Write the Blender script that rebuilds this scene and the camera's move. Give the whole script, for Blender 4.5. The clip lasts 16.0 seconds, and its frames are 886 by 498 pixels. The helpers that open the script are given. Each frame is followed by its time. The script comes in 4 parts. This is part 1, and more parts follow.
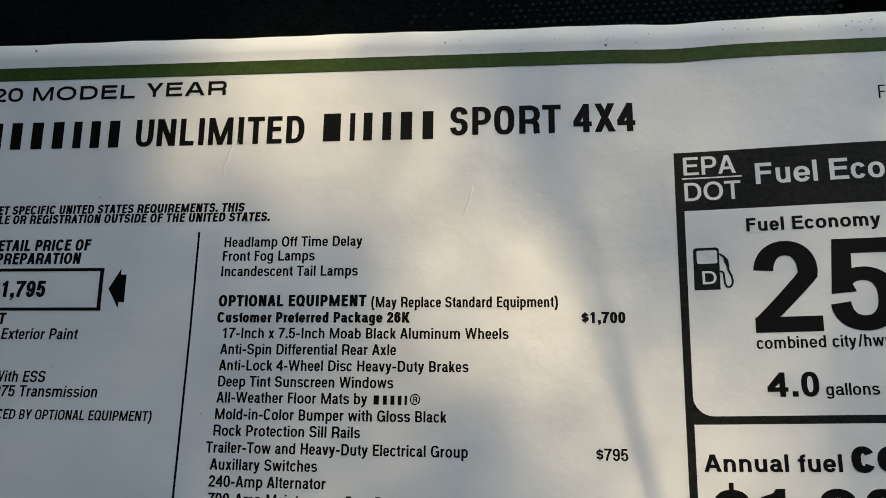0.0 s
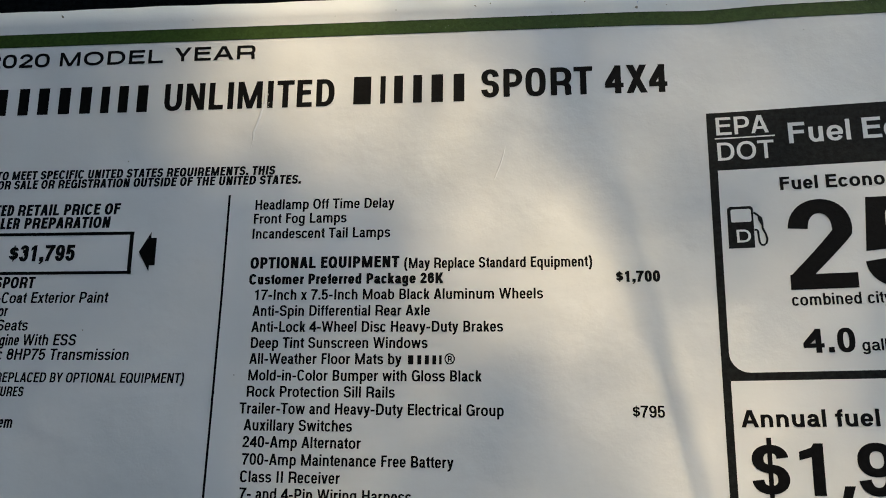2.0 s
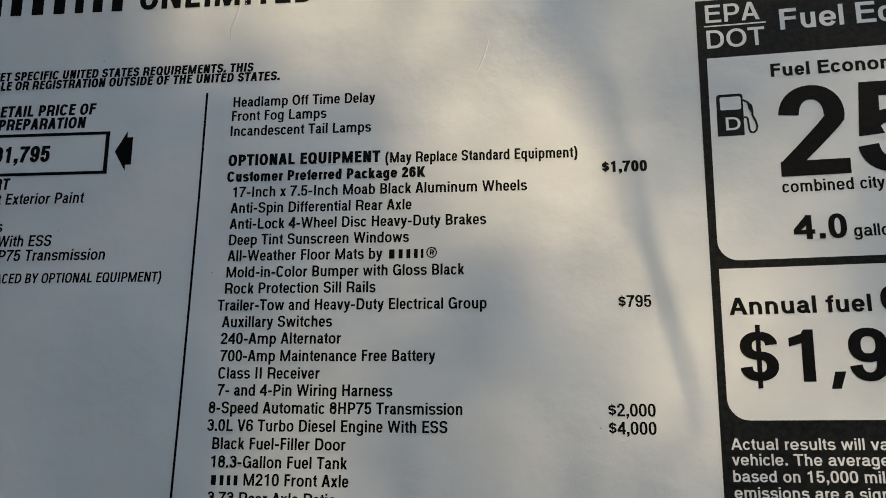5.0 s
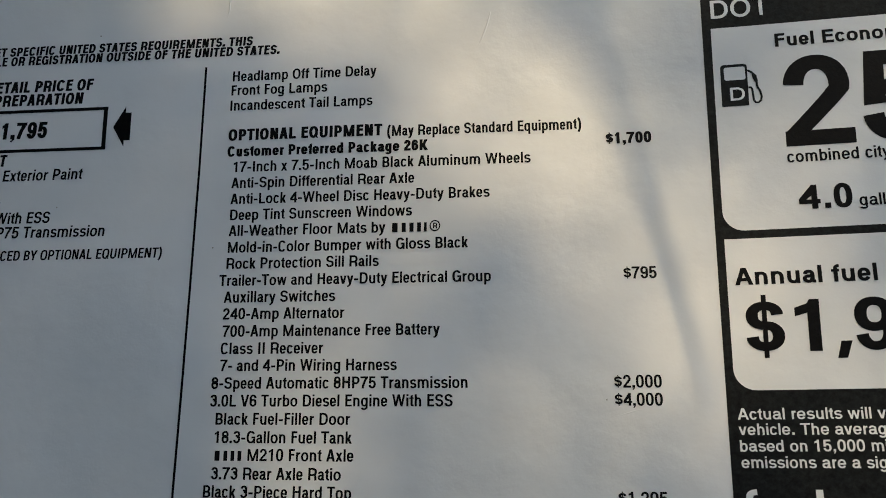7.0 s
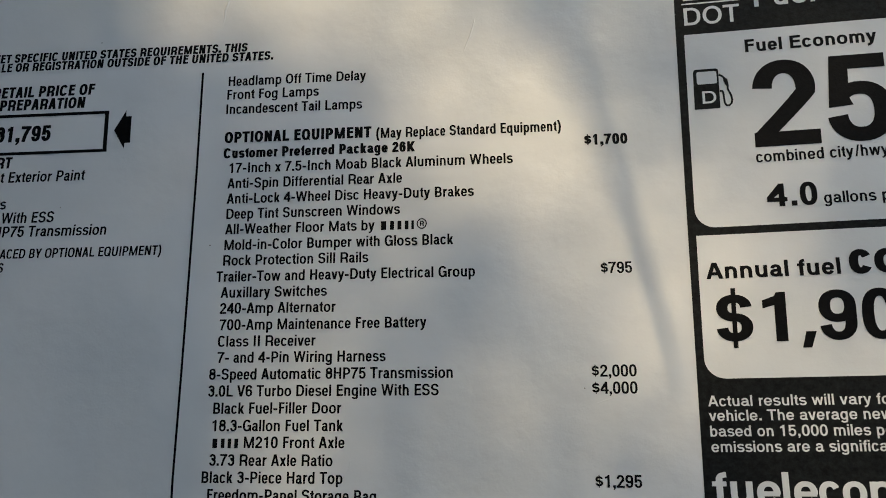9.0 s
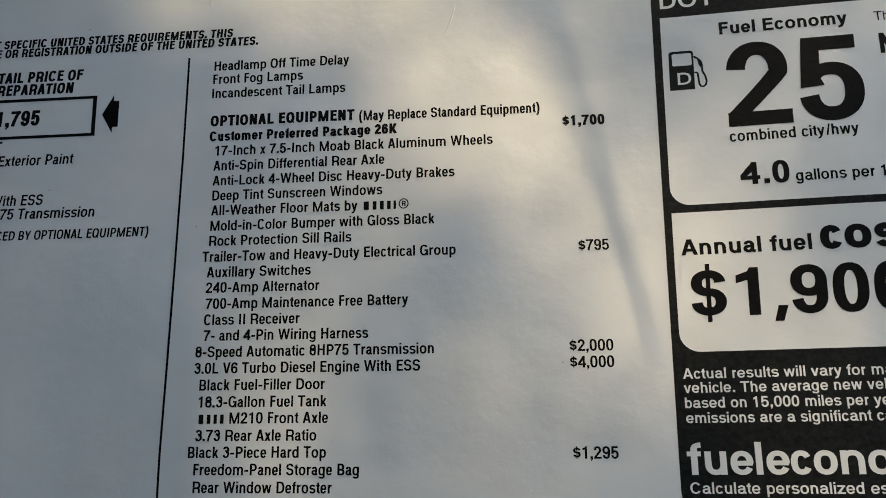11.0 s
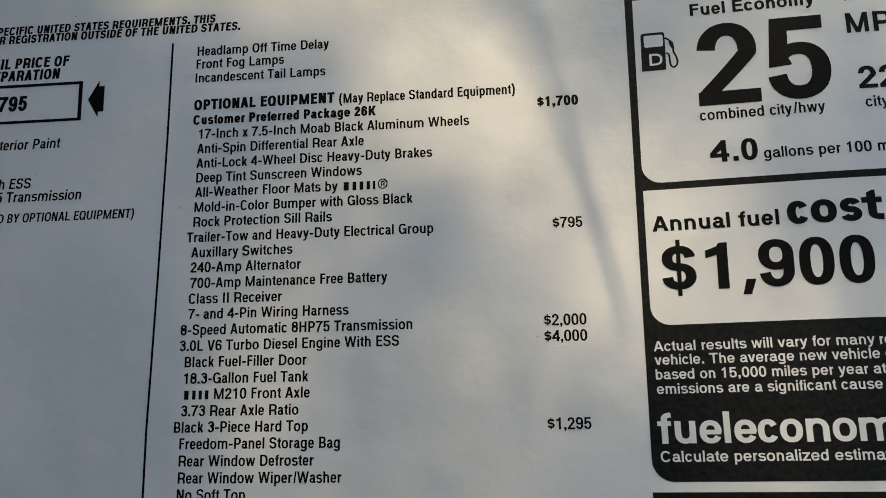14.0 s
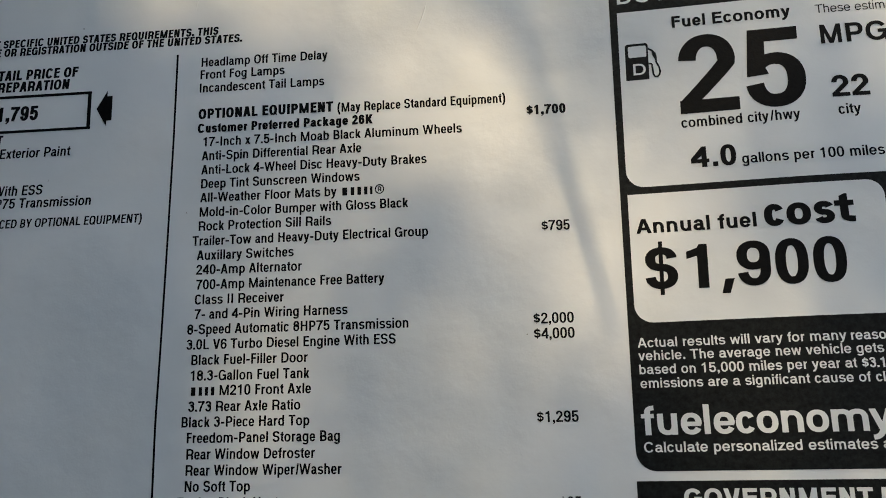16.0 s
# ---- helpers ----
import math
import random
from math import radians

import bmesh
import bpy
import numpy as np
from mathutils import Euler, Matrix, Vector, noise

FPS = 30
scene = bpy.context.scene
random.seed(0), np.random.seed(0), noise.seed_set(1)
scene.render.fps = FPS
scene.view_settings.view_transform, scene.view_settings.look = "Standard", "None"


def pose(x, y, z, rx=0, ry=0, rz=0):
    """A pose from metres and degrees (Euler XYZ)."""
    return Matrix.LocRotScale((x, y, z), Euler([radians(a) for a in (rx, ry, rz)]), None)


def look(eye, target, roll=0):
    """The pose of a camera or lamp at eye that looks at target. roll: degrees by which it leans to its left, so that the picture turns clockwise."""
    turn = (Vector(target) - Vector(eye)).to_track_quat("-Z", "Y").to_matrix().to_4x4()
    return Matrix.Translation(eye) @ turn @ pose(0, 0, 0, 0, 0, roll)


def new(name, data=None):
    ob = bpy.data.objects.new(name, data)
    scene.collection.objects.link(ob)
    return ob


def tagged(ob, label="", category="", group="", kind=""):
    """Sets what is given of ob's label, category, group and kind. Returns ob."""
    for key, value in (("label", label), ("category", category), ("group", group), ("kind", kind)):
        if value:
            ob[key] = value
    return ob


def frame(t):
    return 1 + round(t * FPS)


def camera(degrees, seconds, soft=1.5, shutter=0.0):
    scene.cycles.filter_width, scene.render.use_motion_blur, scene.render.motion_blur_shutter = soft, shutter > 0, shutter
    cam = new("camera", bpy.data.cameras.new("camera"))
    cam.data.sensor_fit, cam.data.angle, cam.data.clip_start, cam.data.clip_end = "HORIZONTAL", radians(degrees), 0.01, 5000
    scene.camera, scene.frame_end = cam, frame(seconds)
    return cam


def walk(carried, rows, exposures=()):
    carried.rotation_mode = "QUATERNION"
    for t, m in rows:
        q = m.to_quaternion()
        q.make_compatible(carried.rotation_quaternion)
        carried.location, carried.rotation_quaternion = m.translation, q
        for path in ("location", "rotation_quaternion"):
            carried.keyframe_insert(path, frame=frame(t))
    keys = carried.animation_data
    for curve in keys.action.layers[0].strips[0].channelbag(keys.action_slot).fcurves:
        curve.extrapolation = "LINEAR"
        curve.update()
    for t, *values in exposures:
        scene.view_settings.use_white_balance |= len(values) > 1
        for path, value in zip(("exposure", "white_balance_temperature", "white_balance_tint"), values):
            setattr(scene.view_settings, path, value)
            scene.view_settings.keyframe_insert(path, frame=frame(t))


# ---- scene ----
cam = camera(53.23, 16.0, soft=0.95)
PATH = [
    (0, (0.00321, 0.00804, 0.78293), (-0.06733, 0.14156, 0.30628), -28.067),
    (0.5, (0.00321, 0.00521, 0.78640), (-0.06636, 0.13913, 0.30972), -27.647),
    (1, (-0.00184, 0.00476, 0.79082), (-0.06919, 0.13822, 0.31369), -27.063),
    (1.5, (-0.00505, 0.00234, 0.78699), (-0.07184, 0.13507, 0.30958), -27.054),
    (2, (-0.00540, -0.00017, 0.78179), (-0.07243, 0.13328, 0.30461), -27.070),
    (2.5, (-0.00381, -0.00394, 0.77933), (-0.07108, 0.12755, 0.30165), -27.585),
    (3, (-0.00359, -0.00870, 0.78045), (-0.07085, 0.12441, 0.30321), -27.331),
    (3.5, (-0.00412, -0.01601, 0.77748), (-0.07001, 0.11662, 0.29991), -26.995),
    (4, (-0.00342, -0.01479, 0.77342), (-0.06947, 0.11646, 0.29549), -27.324),
    (4.5, (-0.00252, -0.01717, 0.77187), (-0.06994, 0.11345, 0.29396), -27.951),
    (4.7, (-0.00194, -0.01671, 0.77235), (-0.07105, 0.10914, 0.29340), -29.318),
    (6.8, (-0.00578, -0.02030, 0.76814), (-0.07090, 0.09940, 0.28707), -29.455),
    (7, (-0.00464, -0.02012, 0.77039), (-0.06952, 0.09868, 0.28906), -29.591),
    (7.5, (-0.00098, -0.02143, 0.77225), (-0.06656, 0.09761, 0.29108), -29.867),
    (8, (0.00138, -0.02166, 0.77261), (-0.06417, 0.09714, 0.29137), -29.929),
    (8.5, (0.00052, -0.02182, 0.77245), (-0.06425, 0.09611, 0.29089), -29.885),
    (9, (-0.00116, -0.02240, 0.77850), (-0.06479, 0.09513, 0.29669), -29.581),
    (9.2, (0.00061, -0.02338, 0.78020), (-0.06489, 0.09380, 0.29856), -30.378),
    (11.3, (0.00234, -0.02855, 0.78063), (-0.05906, 0.09120, 0.29908), -28.574),
    (11.5, (0.00219, -0.02853, 0.78094), (-0.05950, 0.08907, 0.29890), -29.112),
    (12, (0.00196, -0.02969, 0.77918), (-0.05893, 0.08761, 0.29696), -28.963),
    (12.5, (0.00331, -0.03052, 0.77847), (-0.05846, 0.08690, 0.29640), -29.348),
    (13, (0.00415, -0.03075, 0.77988), (-0.05737, 0.08631, 0.29768), -29.363),
    (13.5, (0.00583, -0.03150, 0.78295), (-0.05482, 0.08395, 0.30025), -29.436),
    (14, (0.00735, -0.03254, 0.78372), (-0.05407, 0.08283, 0.30110), -29.838),
    (14.5, (0.00734, -0.03441, 0.78841), (-0.05385, 0.08035, 0.30562), -29.939),
    (15, (0.01011, -0.03395, 0.79727), (-0.05099, 0.08023, 0.31433), -30.080),
    (15.5, (0.00979, -0.03436, 0.79719), (-0.05045, 0.08066, 0.31434), -29.631),
    (16, (0.00938, -0.03370, 0.79292), (-0.05094, 0.08026, 0.30983), -29.965),
]
walk(cam, [(t, look(eye, target, roll)) for t, eye, target, roll in PATH],
     exposures=[(0.0, 1.50, 7200, 3), (2.0, 1.47, 7200, 3), (3.0, 1.41, 7200, 3), (4.0, 1.33, 7200, 3), (8.5, 1.32, 7200, 3),
                (11.5, 1.37, 7200, 3), (13.5, 1.38, 7200, 3), (15.0, 1.45, 7200, 3), (16.0, 1.45, 7200, 3)])

# ---- daylight: sky, and a low sun through an opening in the added cabin ----
SUN = Vector((0.20, 0.74, 0.64)).normalized()
world = bpy.data.worlds.new("sky")
scene.world = world
world.use_nodes = True
wn = world.node_tree.nodes
sky = wn.new("ShaderNodeTexSky")
sky.sky_type, sky.sun_disc = "NISHITA", False
sky.sun_elevation = math.asin(SUN.z)
sky.sun_rotation = math.atan2(SUN.x, SUN.y)
wn["Background"].inputs["Strength"].default_value = 0.083
world.node_tree.links.new(sky.outputs["Color"], wn["Background"].inputs["Color"])
sun = bpy.data.lights.new("sun", "SUN")
sun.energy, sun.angle, sun.color = 2.42, radians(0.53), (1.0, 0.80, 0.565)
new("sun", sun).matrix_world = look(Vector((0, 0, 0.6)) + SUN * 20, (0, 0, 0.6))


# ---- materials ----
def shader(name, colour, rough=0.6, spec=0.4):
    m = bpy.data.materials.new(name)
    m.use_nodes = True
    b = m.node_tree.nodes["Principled BSDF"]
    b.inputs["Base Color"].default_value = (*colour, 1)
    b.inputs["Roughness"].default_value = rough
    b.inputs["Specular IOR Level"].default_value = spec
    return m, m.node_tree.nodes, m.node_tree.links, b


def mixed(m, fac, low, high):
    """A colour ramp on fac, into the base colour."""
    nodes, links = m.node_tree.nodes, m.node_tree.links
    r = nodes.new("ShaderNodeValToRGB")
    r.color_ramp.elements[0].position, r.color_ramp.elements[0].color = low[0], (*low[1], 1)
    r.color_ramp.elements[1].position, r.color_ramp.elements[1].color = high[0], (*high[1], 1)
    links.new(fac, r.inputs["Fac"])
    links.new(r.outputs["Color"], nodes["Principled BSDF"].inputs["Base Color"])
    return r


def noisy(m, scale, detail=3.0, rough=0.5):
    nodes, links = m.node_tree.nodes, m.node_tree.links
    geo = nodes.get("Geometry") or nodes.new("ShaderNodeNewGeometry")
    n = nodes.new("ShaderNodeTexNoise")
    n.inputs["Scale"].default_value, n.inputs["Detail"].default_value, n.inputs["Roughness"].default_value = scale, detail, rough
    links.new(geo.outputs["Position"], n.inputs["Vector"])
    return n.outputs["Fac"]


def bumped(m, height, strength, distance, before=None):
    nodes, links = m.node_tree.nodes, m.node_tree.links
    b = nodes.new("ShaderNodeBump")
    b.inputs["Strength"].default_value, b.inputs["Distance"].default_value = strength, distance
    links.new(height, b.inputs["Height"])
    if before:
        links.new(before.outputs["Normal"], b.inputs["Normal"])
    links.new(b.outputs["Normal"], nodes["Principled BSDF"].inputs["Normal"])
    return b


def paper_material():
    m, nodes, links, b = shader("white_paper", (0.80, 0.80, 0.78), 0.55, 0.3)
    mixed(m, noisy(m, 28, 4), (0.35, (0.74, 0.745, 0.73)), (0.65, (0.81, 0.81, 0.795)))
    fine = bumped(m, noisy(m, 1800, 3, 0.6), 0.08, 0.0003)
    mid = bumped(m, noisy(m, 520, 2, 0.5), 0.08, 0.0005, fine)
    dent = bumped(m, noisy(m, 120, 2), 0.10, 0.002, mid)
    bumped(m, noisy(m, 30, 2), 0.3, 0.004, dent)
    return m


def ink_material(name, colour, rough, spread=0.4, spec=0.15):
    m, nodes, links, b = shader(name, colour, rough, spec)
    lo = tuple(c * (1 - spread) for c in colour)
    hi = tuple(c * (1 + spread) for c in colour)
    mixed(m, noisy(m, 900, 3, 0.7), (0.3, lo), (0.7, hi))
    fine = bumped(m, noisy(m, 1800, 3, 0.6), 0.2, 0.0003)
    bumped(m, noisy(m, 520, 2, 0.5), 0.12, 0.0005, fine)
    return m


PAPER = paper_material()
INK = ink_material("black_ink", (0.0036, 0.0038, 0.0040), 0.5, spec=0.09)
PANEL_INK = ink_material("black_panel_ink", (0.0066, 0.0078, 0.0076), 0.6, 0.85)
GREEN = ink_material("green_ink", (0.040, 0.075, 0.018), 0.4, 0.25)
# dark green for the sharpening halo around the stripe
HALO = ink_material("dark_halo", (0.012, 0.020, 0.009), 0.5)
BLUE = ink_material("blue_ink", (0.30, 0.41, 0.58), 0.5)
DIRT = ink_material("dirt", (0.24, 0.22, 0.18), 0.8)


def cloth_material():
    m, nodes, links, b = shader("black_cloth", (0.002, 0.002, 0.003), 0.95, 0.02)
    mixed(m, noisy(m, 900, 3, 0.7), (0.35, (0.0016, 0.0024, 0.0030)), (0.75, (0.0065, 0.0088, 0.0100)))
    bumped(m, noisy(m, 1300, 3, 0.6), 0.6, 0.0005)
    return m


def plain_material(name, lo, hi, scale, rough, spec=0.3):
    m, nodes, links, b = shader(name, lo, rough, spec)
    mixed(m, noisy(m, scale, 4), (0.3, lo), (0.7, hi))
    bumped(m, noisy(m, scale * 12, 2), 0.2, 0.001)
    return m


CLOTH = cloth_material()
THREAD = plain_material("grey_thread", (0.008, 0.0125, 0.013), (0.019, 0.027, 0.028), 500, 0.9, 0.08)
TRIM = plain_material("dark_trim", (0.02, 0.021, 0.022), (0.035, 0.036, 0.037), 40, 0.6)
LINER = plain_material("headliner", (0.20, 0.20, 0.20), (0.26, 0.26, 0.26), 60, 0.9)
CARPET = plain_material("carpet", (0.02, 0.02, 0.021), (0.04, 0.04, 0.042), 200, 0.95)
BARK = plain_material("bark", (0.06, 0.045, 0.03), (0.14, 0.11, 0.08), 30, 0.9)
LEAF = plain_material("leaf", (0.04, 0.08, 0.02), (0.08, 0.12, 0.035), 12, 0.5)
GROUND = plain_material("asphalt", (0.04, 0.04, 0.042), (0.065, 0.064, 0.062), 9, 0.9)


# ---- helpers for meshes ----
def mesh_object(name, verts, faces, material, parent=None, smooth=False):
    me = bpy.data.meshes.new(name)
    me.from_pydata(verts, [], faces)
    me.materials.append(material)
    if smooth:
        me.polygons.foreach_set("use_smooth", [True] * len(me.polygons))
    me.update()
    ob = new(name, me)
    ob.parent = parent
    return ob


def part(name, bm, material, parent, label=""):
    me = bpy.data.meshes.new(name)
    bm.to_mesh(me)
    bm.free()
    me.materials.append(material)
    ob = new(name, me)
    ob.parent = parent
    return tagged(ob, label)


def box_bm(x0, x1, y0, y1, z0, z1, bevel=0.0):
    bm = bmesh.new()
    bmesh.ops.create_cube(bm, size=1)
    for v in bm.verts:
        v.co = ((x0, x1)[v.co.x > 0], (y0, y1)[v.co.y > 0], (z0, z1)[v.co.z > 0])
    if bevel:
        bmesh.ops.bevel(bm, geom=list(bm.edges), offset=bevel, segments=3, affect="EDGES")
    return bm


# ---- the sheet's shape: millimetres on the print to metres in the place ----
SEAT_Z = 0.600


def lift(u, v):
    """How far the lying sheet stands above its middle plane, in millimetres."""
    x, y = min(max(u, -165), 110) / 100, min(max(v, -70), 125) / 100
    return -0.204 + 0.934 * x + 0.066 * x * x - 0.576 * y + 1.43 * y * y - 1.888 * x * y


def soft_ramp(d):
    return 0.5 * (d + math.sqrt(d * d + 64)) / 100


def skew(u, v):
    """The sheet's sideways warp where it sags over the seat, in millimetres."""
    x, y = min(max(u, -200), 120), min(max(v, -80), 125)
    k = (y + 15) / 100
    w = 1 / (1 + math.exp(-(y - 92) / 4))
    left, right = soft_ramp(25 - x), soft_ramp(x - 25) - soft_ramp(x - 68)
    near = soft_ramp(x - 25) - soft_ramp(x - 44)
    return (-0.839 * x / 100 + 0.605 * k * left + (3.648 * k + 1.034) * right * (1 - w) + 1.449 * k * near * w
            + 0.25 * k * k * left - 0.48 * w * math.exp(-((x - 27) / 9) ** 2) - 0.282)


def place(u, v, up=0.0):
    return (u / 1000, (v + skew(u, v)) / 1000, SEAT_Z + (lift(u, v) + up) / 1000)


def sheet_grid(us, vs, up):
    verts = [place(u, v, up) for v in vs for u in us]
    n = len(us)
    faces = [(j * n + i, j * n + i + 1, (j + 1) * n + i + 1, (j + 1) * n + i) for j in range(len(vs) - 1) for i in range(n - 1)]
    return verts, faces


def steps(a, b, size):
    n = max(1, round(abs(b - a) / size))
    return [a + (b - a) * i / n for i in range(n + 1)]


def paper_sheet(parent):
    """The sheet itself, 17 by 11 inches, thin, with a top edge that is cut not quite straight."""
    us, vs = steps(-196, 196, 4), steps(-168, 110.85, 4)
    us = sorted(set(us))
    verts, n, rows = [], len(us), len(vs)
    for up in (0.0, -0.18):
        for v in vs:
            for u in us:
                edge = 0.10 * math.sin(u * 0.11) + 0.08 * math.sin(u * 0.37 + 1) if v == vs[-1] else 0.0
                verts.append(place(u, v + edge, up))
    at = lambda s, j, i: s * n * rows + j * n + i
    faces = []
    for j in range(rows - 1):
        for i in range(n - 1):
            q = (at(0, j, i), at(0, j, i + 1), at(0, j + 1, i + 1), at(0, j + 1, i))
            faces.append(q)
            faces.append(tuple(k + n * rows for k in reversed(q)))
    for j in range(rows - 1):
        for i in (0, n - 1):
            q = (at(0, j, i), at(0, j + 1, i), at(1, j + 1, i), at(1, j, i))
            faces.append(q if i == 0 else q[::-1])
    for i in range(n - 1):
        for j in (0, rows - 1):
            q = (at(0, j, i), at(1, j, i), at(1, j, i + 1), at(0, j, i + 1))
            faces.append(q if j == 0 else q[::-1])
    return mesh_object("sheet", verts, faces, PAPER, parent, True)


def panel(name, u0, u1, v0, v1, material, parent, up, round_bl=0.0, round_br=0.0, round_tr=0.0, label="", lean=0.0, round_tl=0.0):
    """A printed block on the sheet, with its corners rounded by the radii given. lean: how far its sides lean to the left, downwards."""
    vs = set(steps(v0, v1, 3))
    for r, low in ((round_bl, True), (round_br, True), (round_tr, False), (round_tl, False)):
        for i in range(9 if r else 0):
            d = r * (1 - math.cos(math.pi / 2 * i / 8))
            vs.add(v0 + d if low else v1 - d)
    vs = sorted(vs)
    cols = max(1, round((u1 - u0) / 3))
    verts = []

    def inset(r, d):
        return r - math.sqrt(max(0.0, r * r - (r - d) ** 2)) if r and d < r else 0.0

    for v in vs:
        a = u0 + max(inset(round_bl, v - v0), inset(round_tl, v1 - v))
        b = u1 - max(inset(round_br, v - v0), inset(round_tr, v1 - v))
        verts += [place(a + (b - a) * i / cols + lean * (v - v1), v, up) for i in range(cols + 1)]
    n = cols + 1
    faces = [(j * n + i, j * n + i + 1, (j + 1) * n + i + 1, (j + 1) * n + i) for j in range(len(vs) - 1) for i in range(cols)]
    return tagged(mesh_object(name, verts, faces, material, parent, True), label)


def outline(name, points, material, parent, up, label=""):
    """A filled outline on the sheet, in millimetres."""
    bm = bmesh.new()
    f = bm.faces.new([bm.verts.new(place(u, v, up)) for u, v in points])
    bmesh.ops.triangulate(bm, faces=[f])
    bmesh.ops.recalc_face_normals(bm, faces=bm.faces)
    return part(name, bm, material, parent, label)


# ---- a plain grotesque, drawn letter by letter ----
# how wide the letters are set, in thousandths of the size: plain, and where they differ the bold ones
WIDTHS = {}
for group, width in (("ijl", 222), ("ftI ,.:", 278), ("/", 370), ("()-r", 333), ("ckszvxyJ", 500), ("abdeghnopqu$0123456789L", 556), ("FTZ", 611),
                     ("ABEKPSVXY", 667), ("CDHNRUw", 722), ("GOQ", 778), ("mM", 833), ("W", 944), ("\u00ae", 737)):
    WIDTHS.update({ch: width for ch in group})
BOLD_WIDTHS = dict(WIDTHS)
for group, width in (("ijl", 278), ("ft", 333), ("r", 389), ("ckszvxy", 556), ("bdghnopqu", 611), ("AB", 722), ("w", 778), ("m", 889)):
    BOLD_WIDTHS.update({ch: width for ch in group})
# the narrow cut, where letters are set closer but slim ones and points keep their room
NARROW_WIDTHS = {}
for group, width in (("ijl,.:", 222), (" ", 250), ("ftI/", 278), ("()-r", 333), ("z", 389), ("aceksvxyFJ", 444), ("bdghnopquELTZ$0123456789", 500), ("ABCKPSVXY", 556),
                     ("DGHNOQRU", 611), ("w", 667), ("mM", 778), ("W", 833), ("\u00ae", 737)):
    NARROW_WIDTHS.update({ch: width for ch in group})
BOLD_NARROW_WIDTHS = dict(NARROW_WIDTHS)
for group, width in (("ijl,.:", 250), ("aekvxyF", 500), ("BCK", 611), ("s", 470)):
    BOLD_NARROW_WIDTHS.update({ch: width for ch in group})
BEARING_LEFT = {ch: b for group, b in (("BDEFHKLMNPRU", 78), ("bhkilmnrup", 66), ("I", 92), ("CGOQS", 44), ("cdegoqas", 34), ("0235689$", 36), ("1", 100), ("(./,:", 80), ("-", 44)) for ch in group}
BEARING_RIGHT = {ch: b for group, b in (("HIMNU", 75), ("dghmnuqil", 66), ("J", 74), ("DOQSCBRPG", 40), ("bpoe", 36), ("0235689$", 38), ("ac", 24), ("LEF", 28), ("1", 190), (").,:", 80), ("-", 44)) for ch in group}


def bow(cx, cy, rx, ry, a0, a1, n=16, power=2.3):
    """Points on a squarish round, from one angle to another, in degrees."""
    out = []
    for k in range(n + 1):
        a = radians(a0 + (a1 - a0) * k / n)
        c, s = math.cos(a), math.sin(a)
        out.append((cx + rx * math.copysign(abs(c) ** (2 / power), c), cy + ry * math.copysign(abs(s) ** (2 / power), s)))
    return out


def bend(p0, p1, p2, n=8):
    """Points on a curve from p0 to p2 that heads for p1 between them."""
    out = []
    for k in range(n + 1):
        s = k / n
        out.append(tuple((1 - s) ** 2 * a + 2 * s * (1 - s) * b + s * s * c for a, b, c in zip(p0, p1, p2)))
    return out


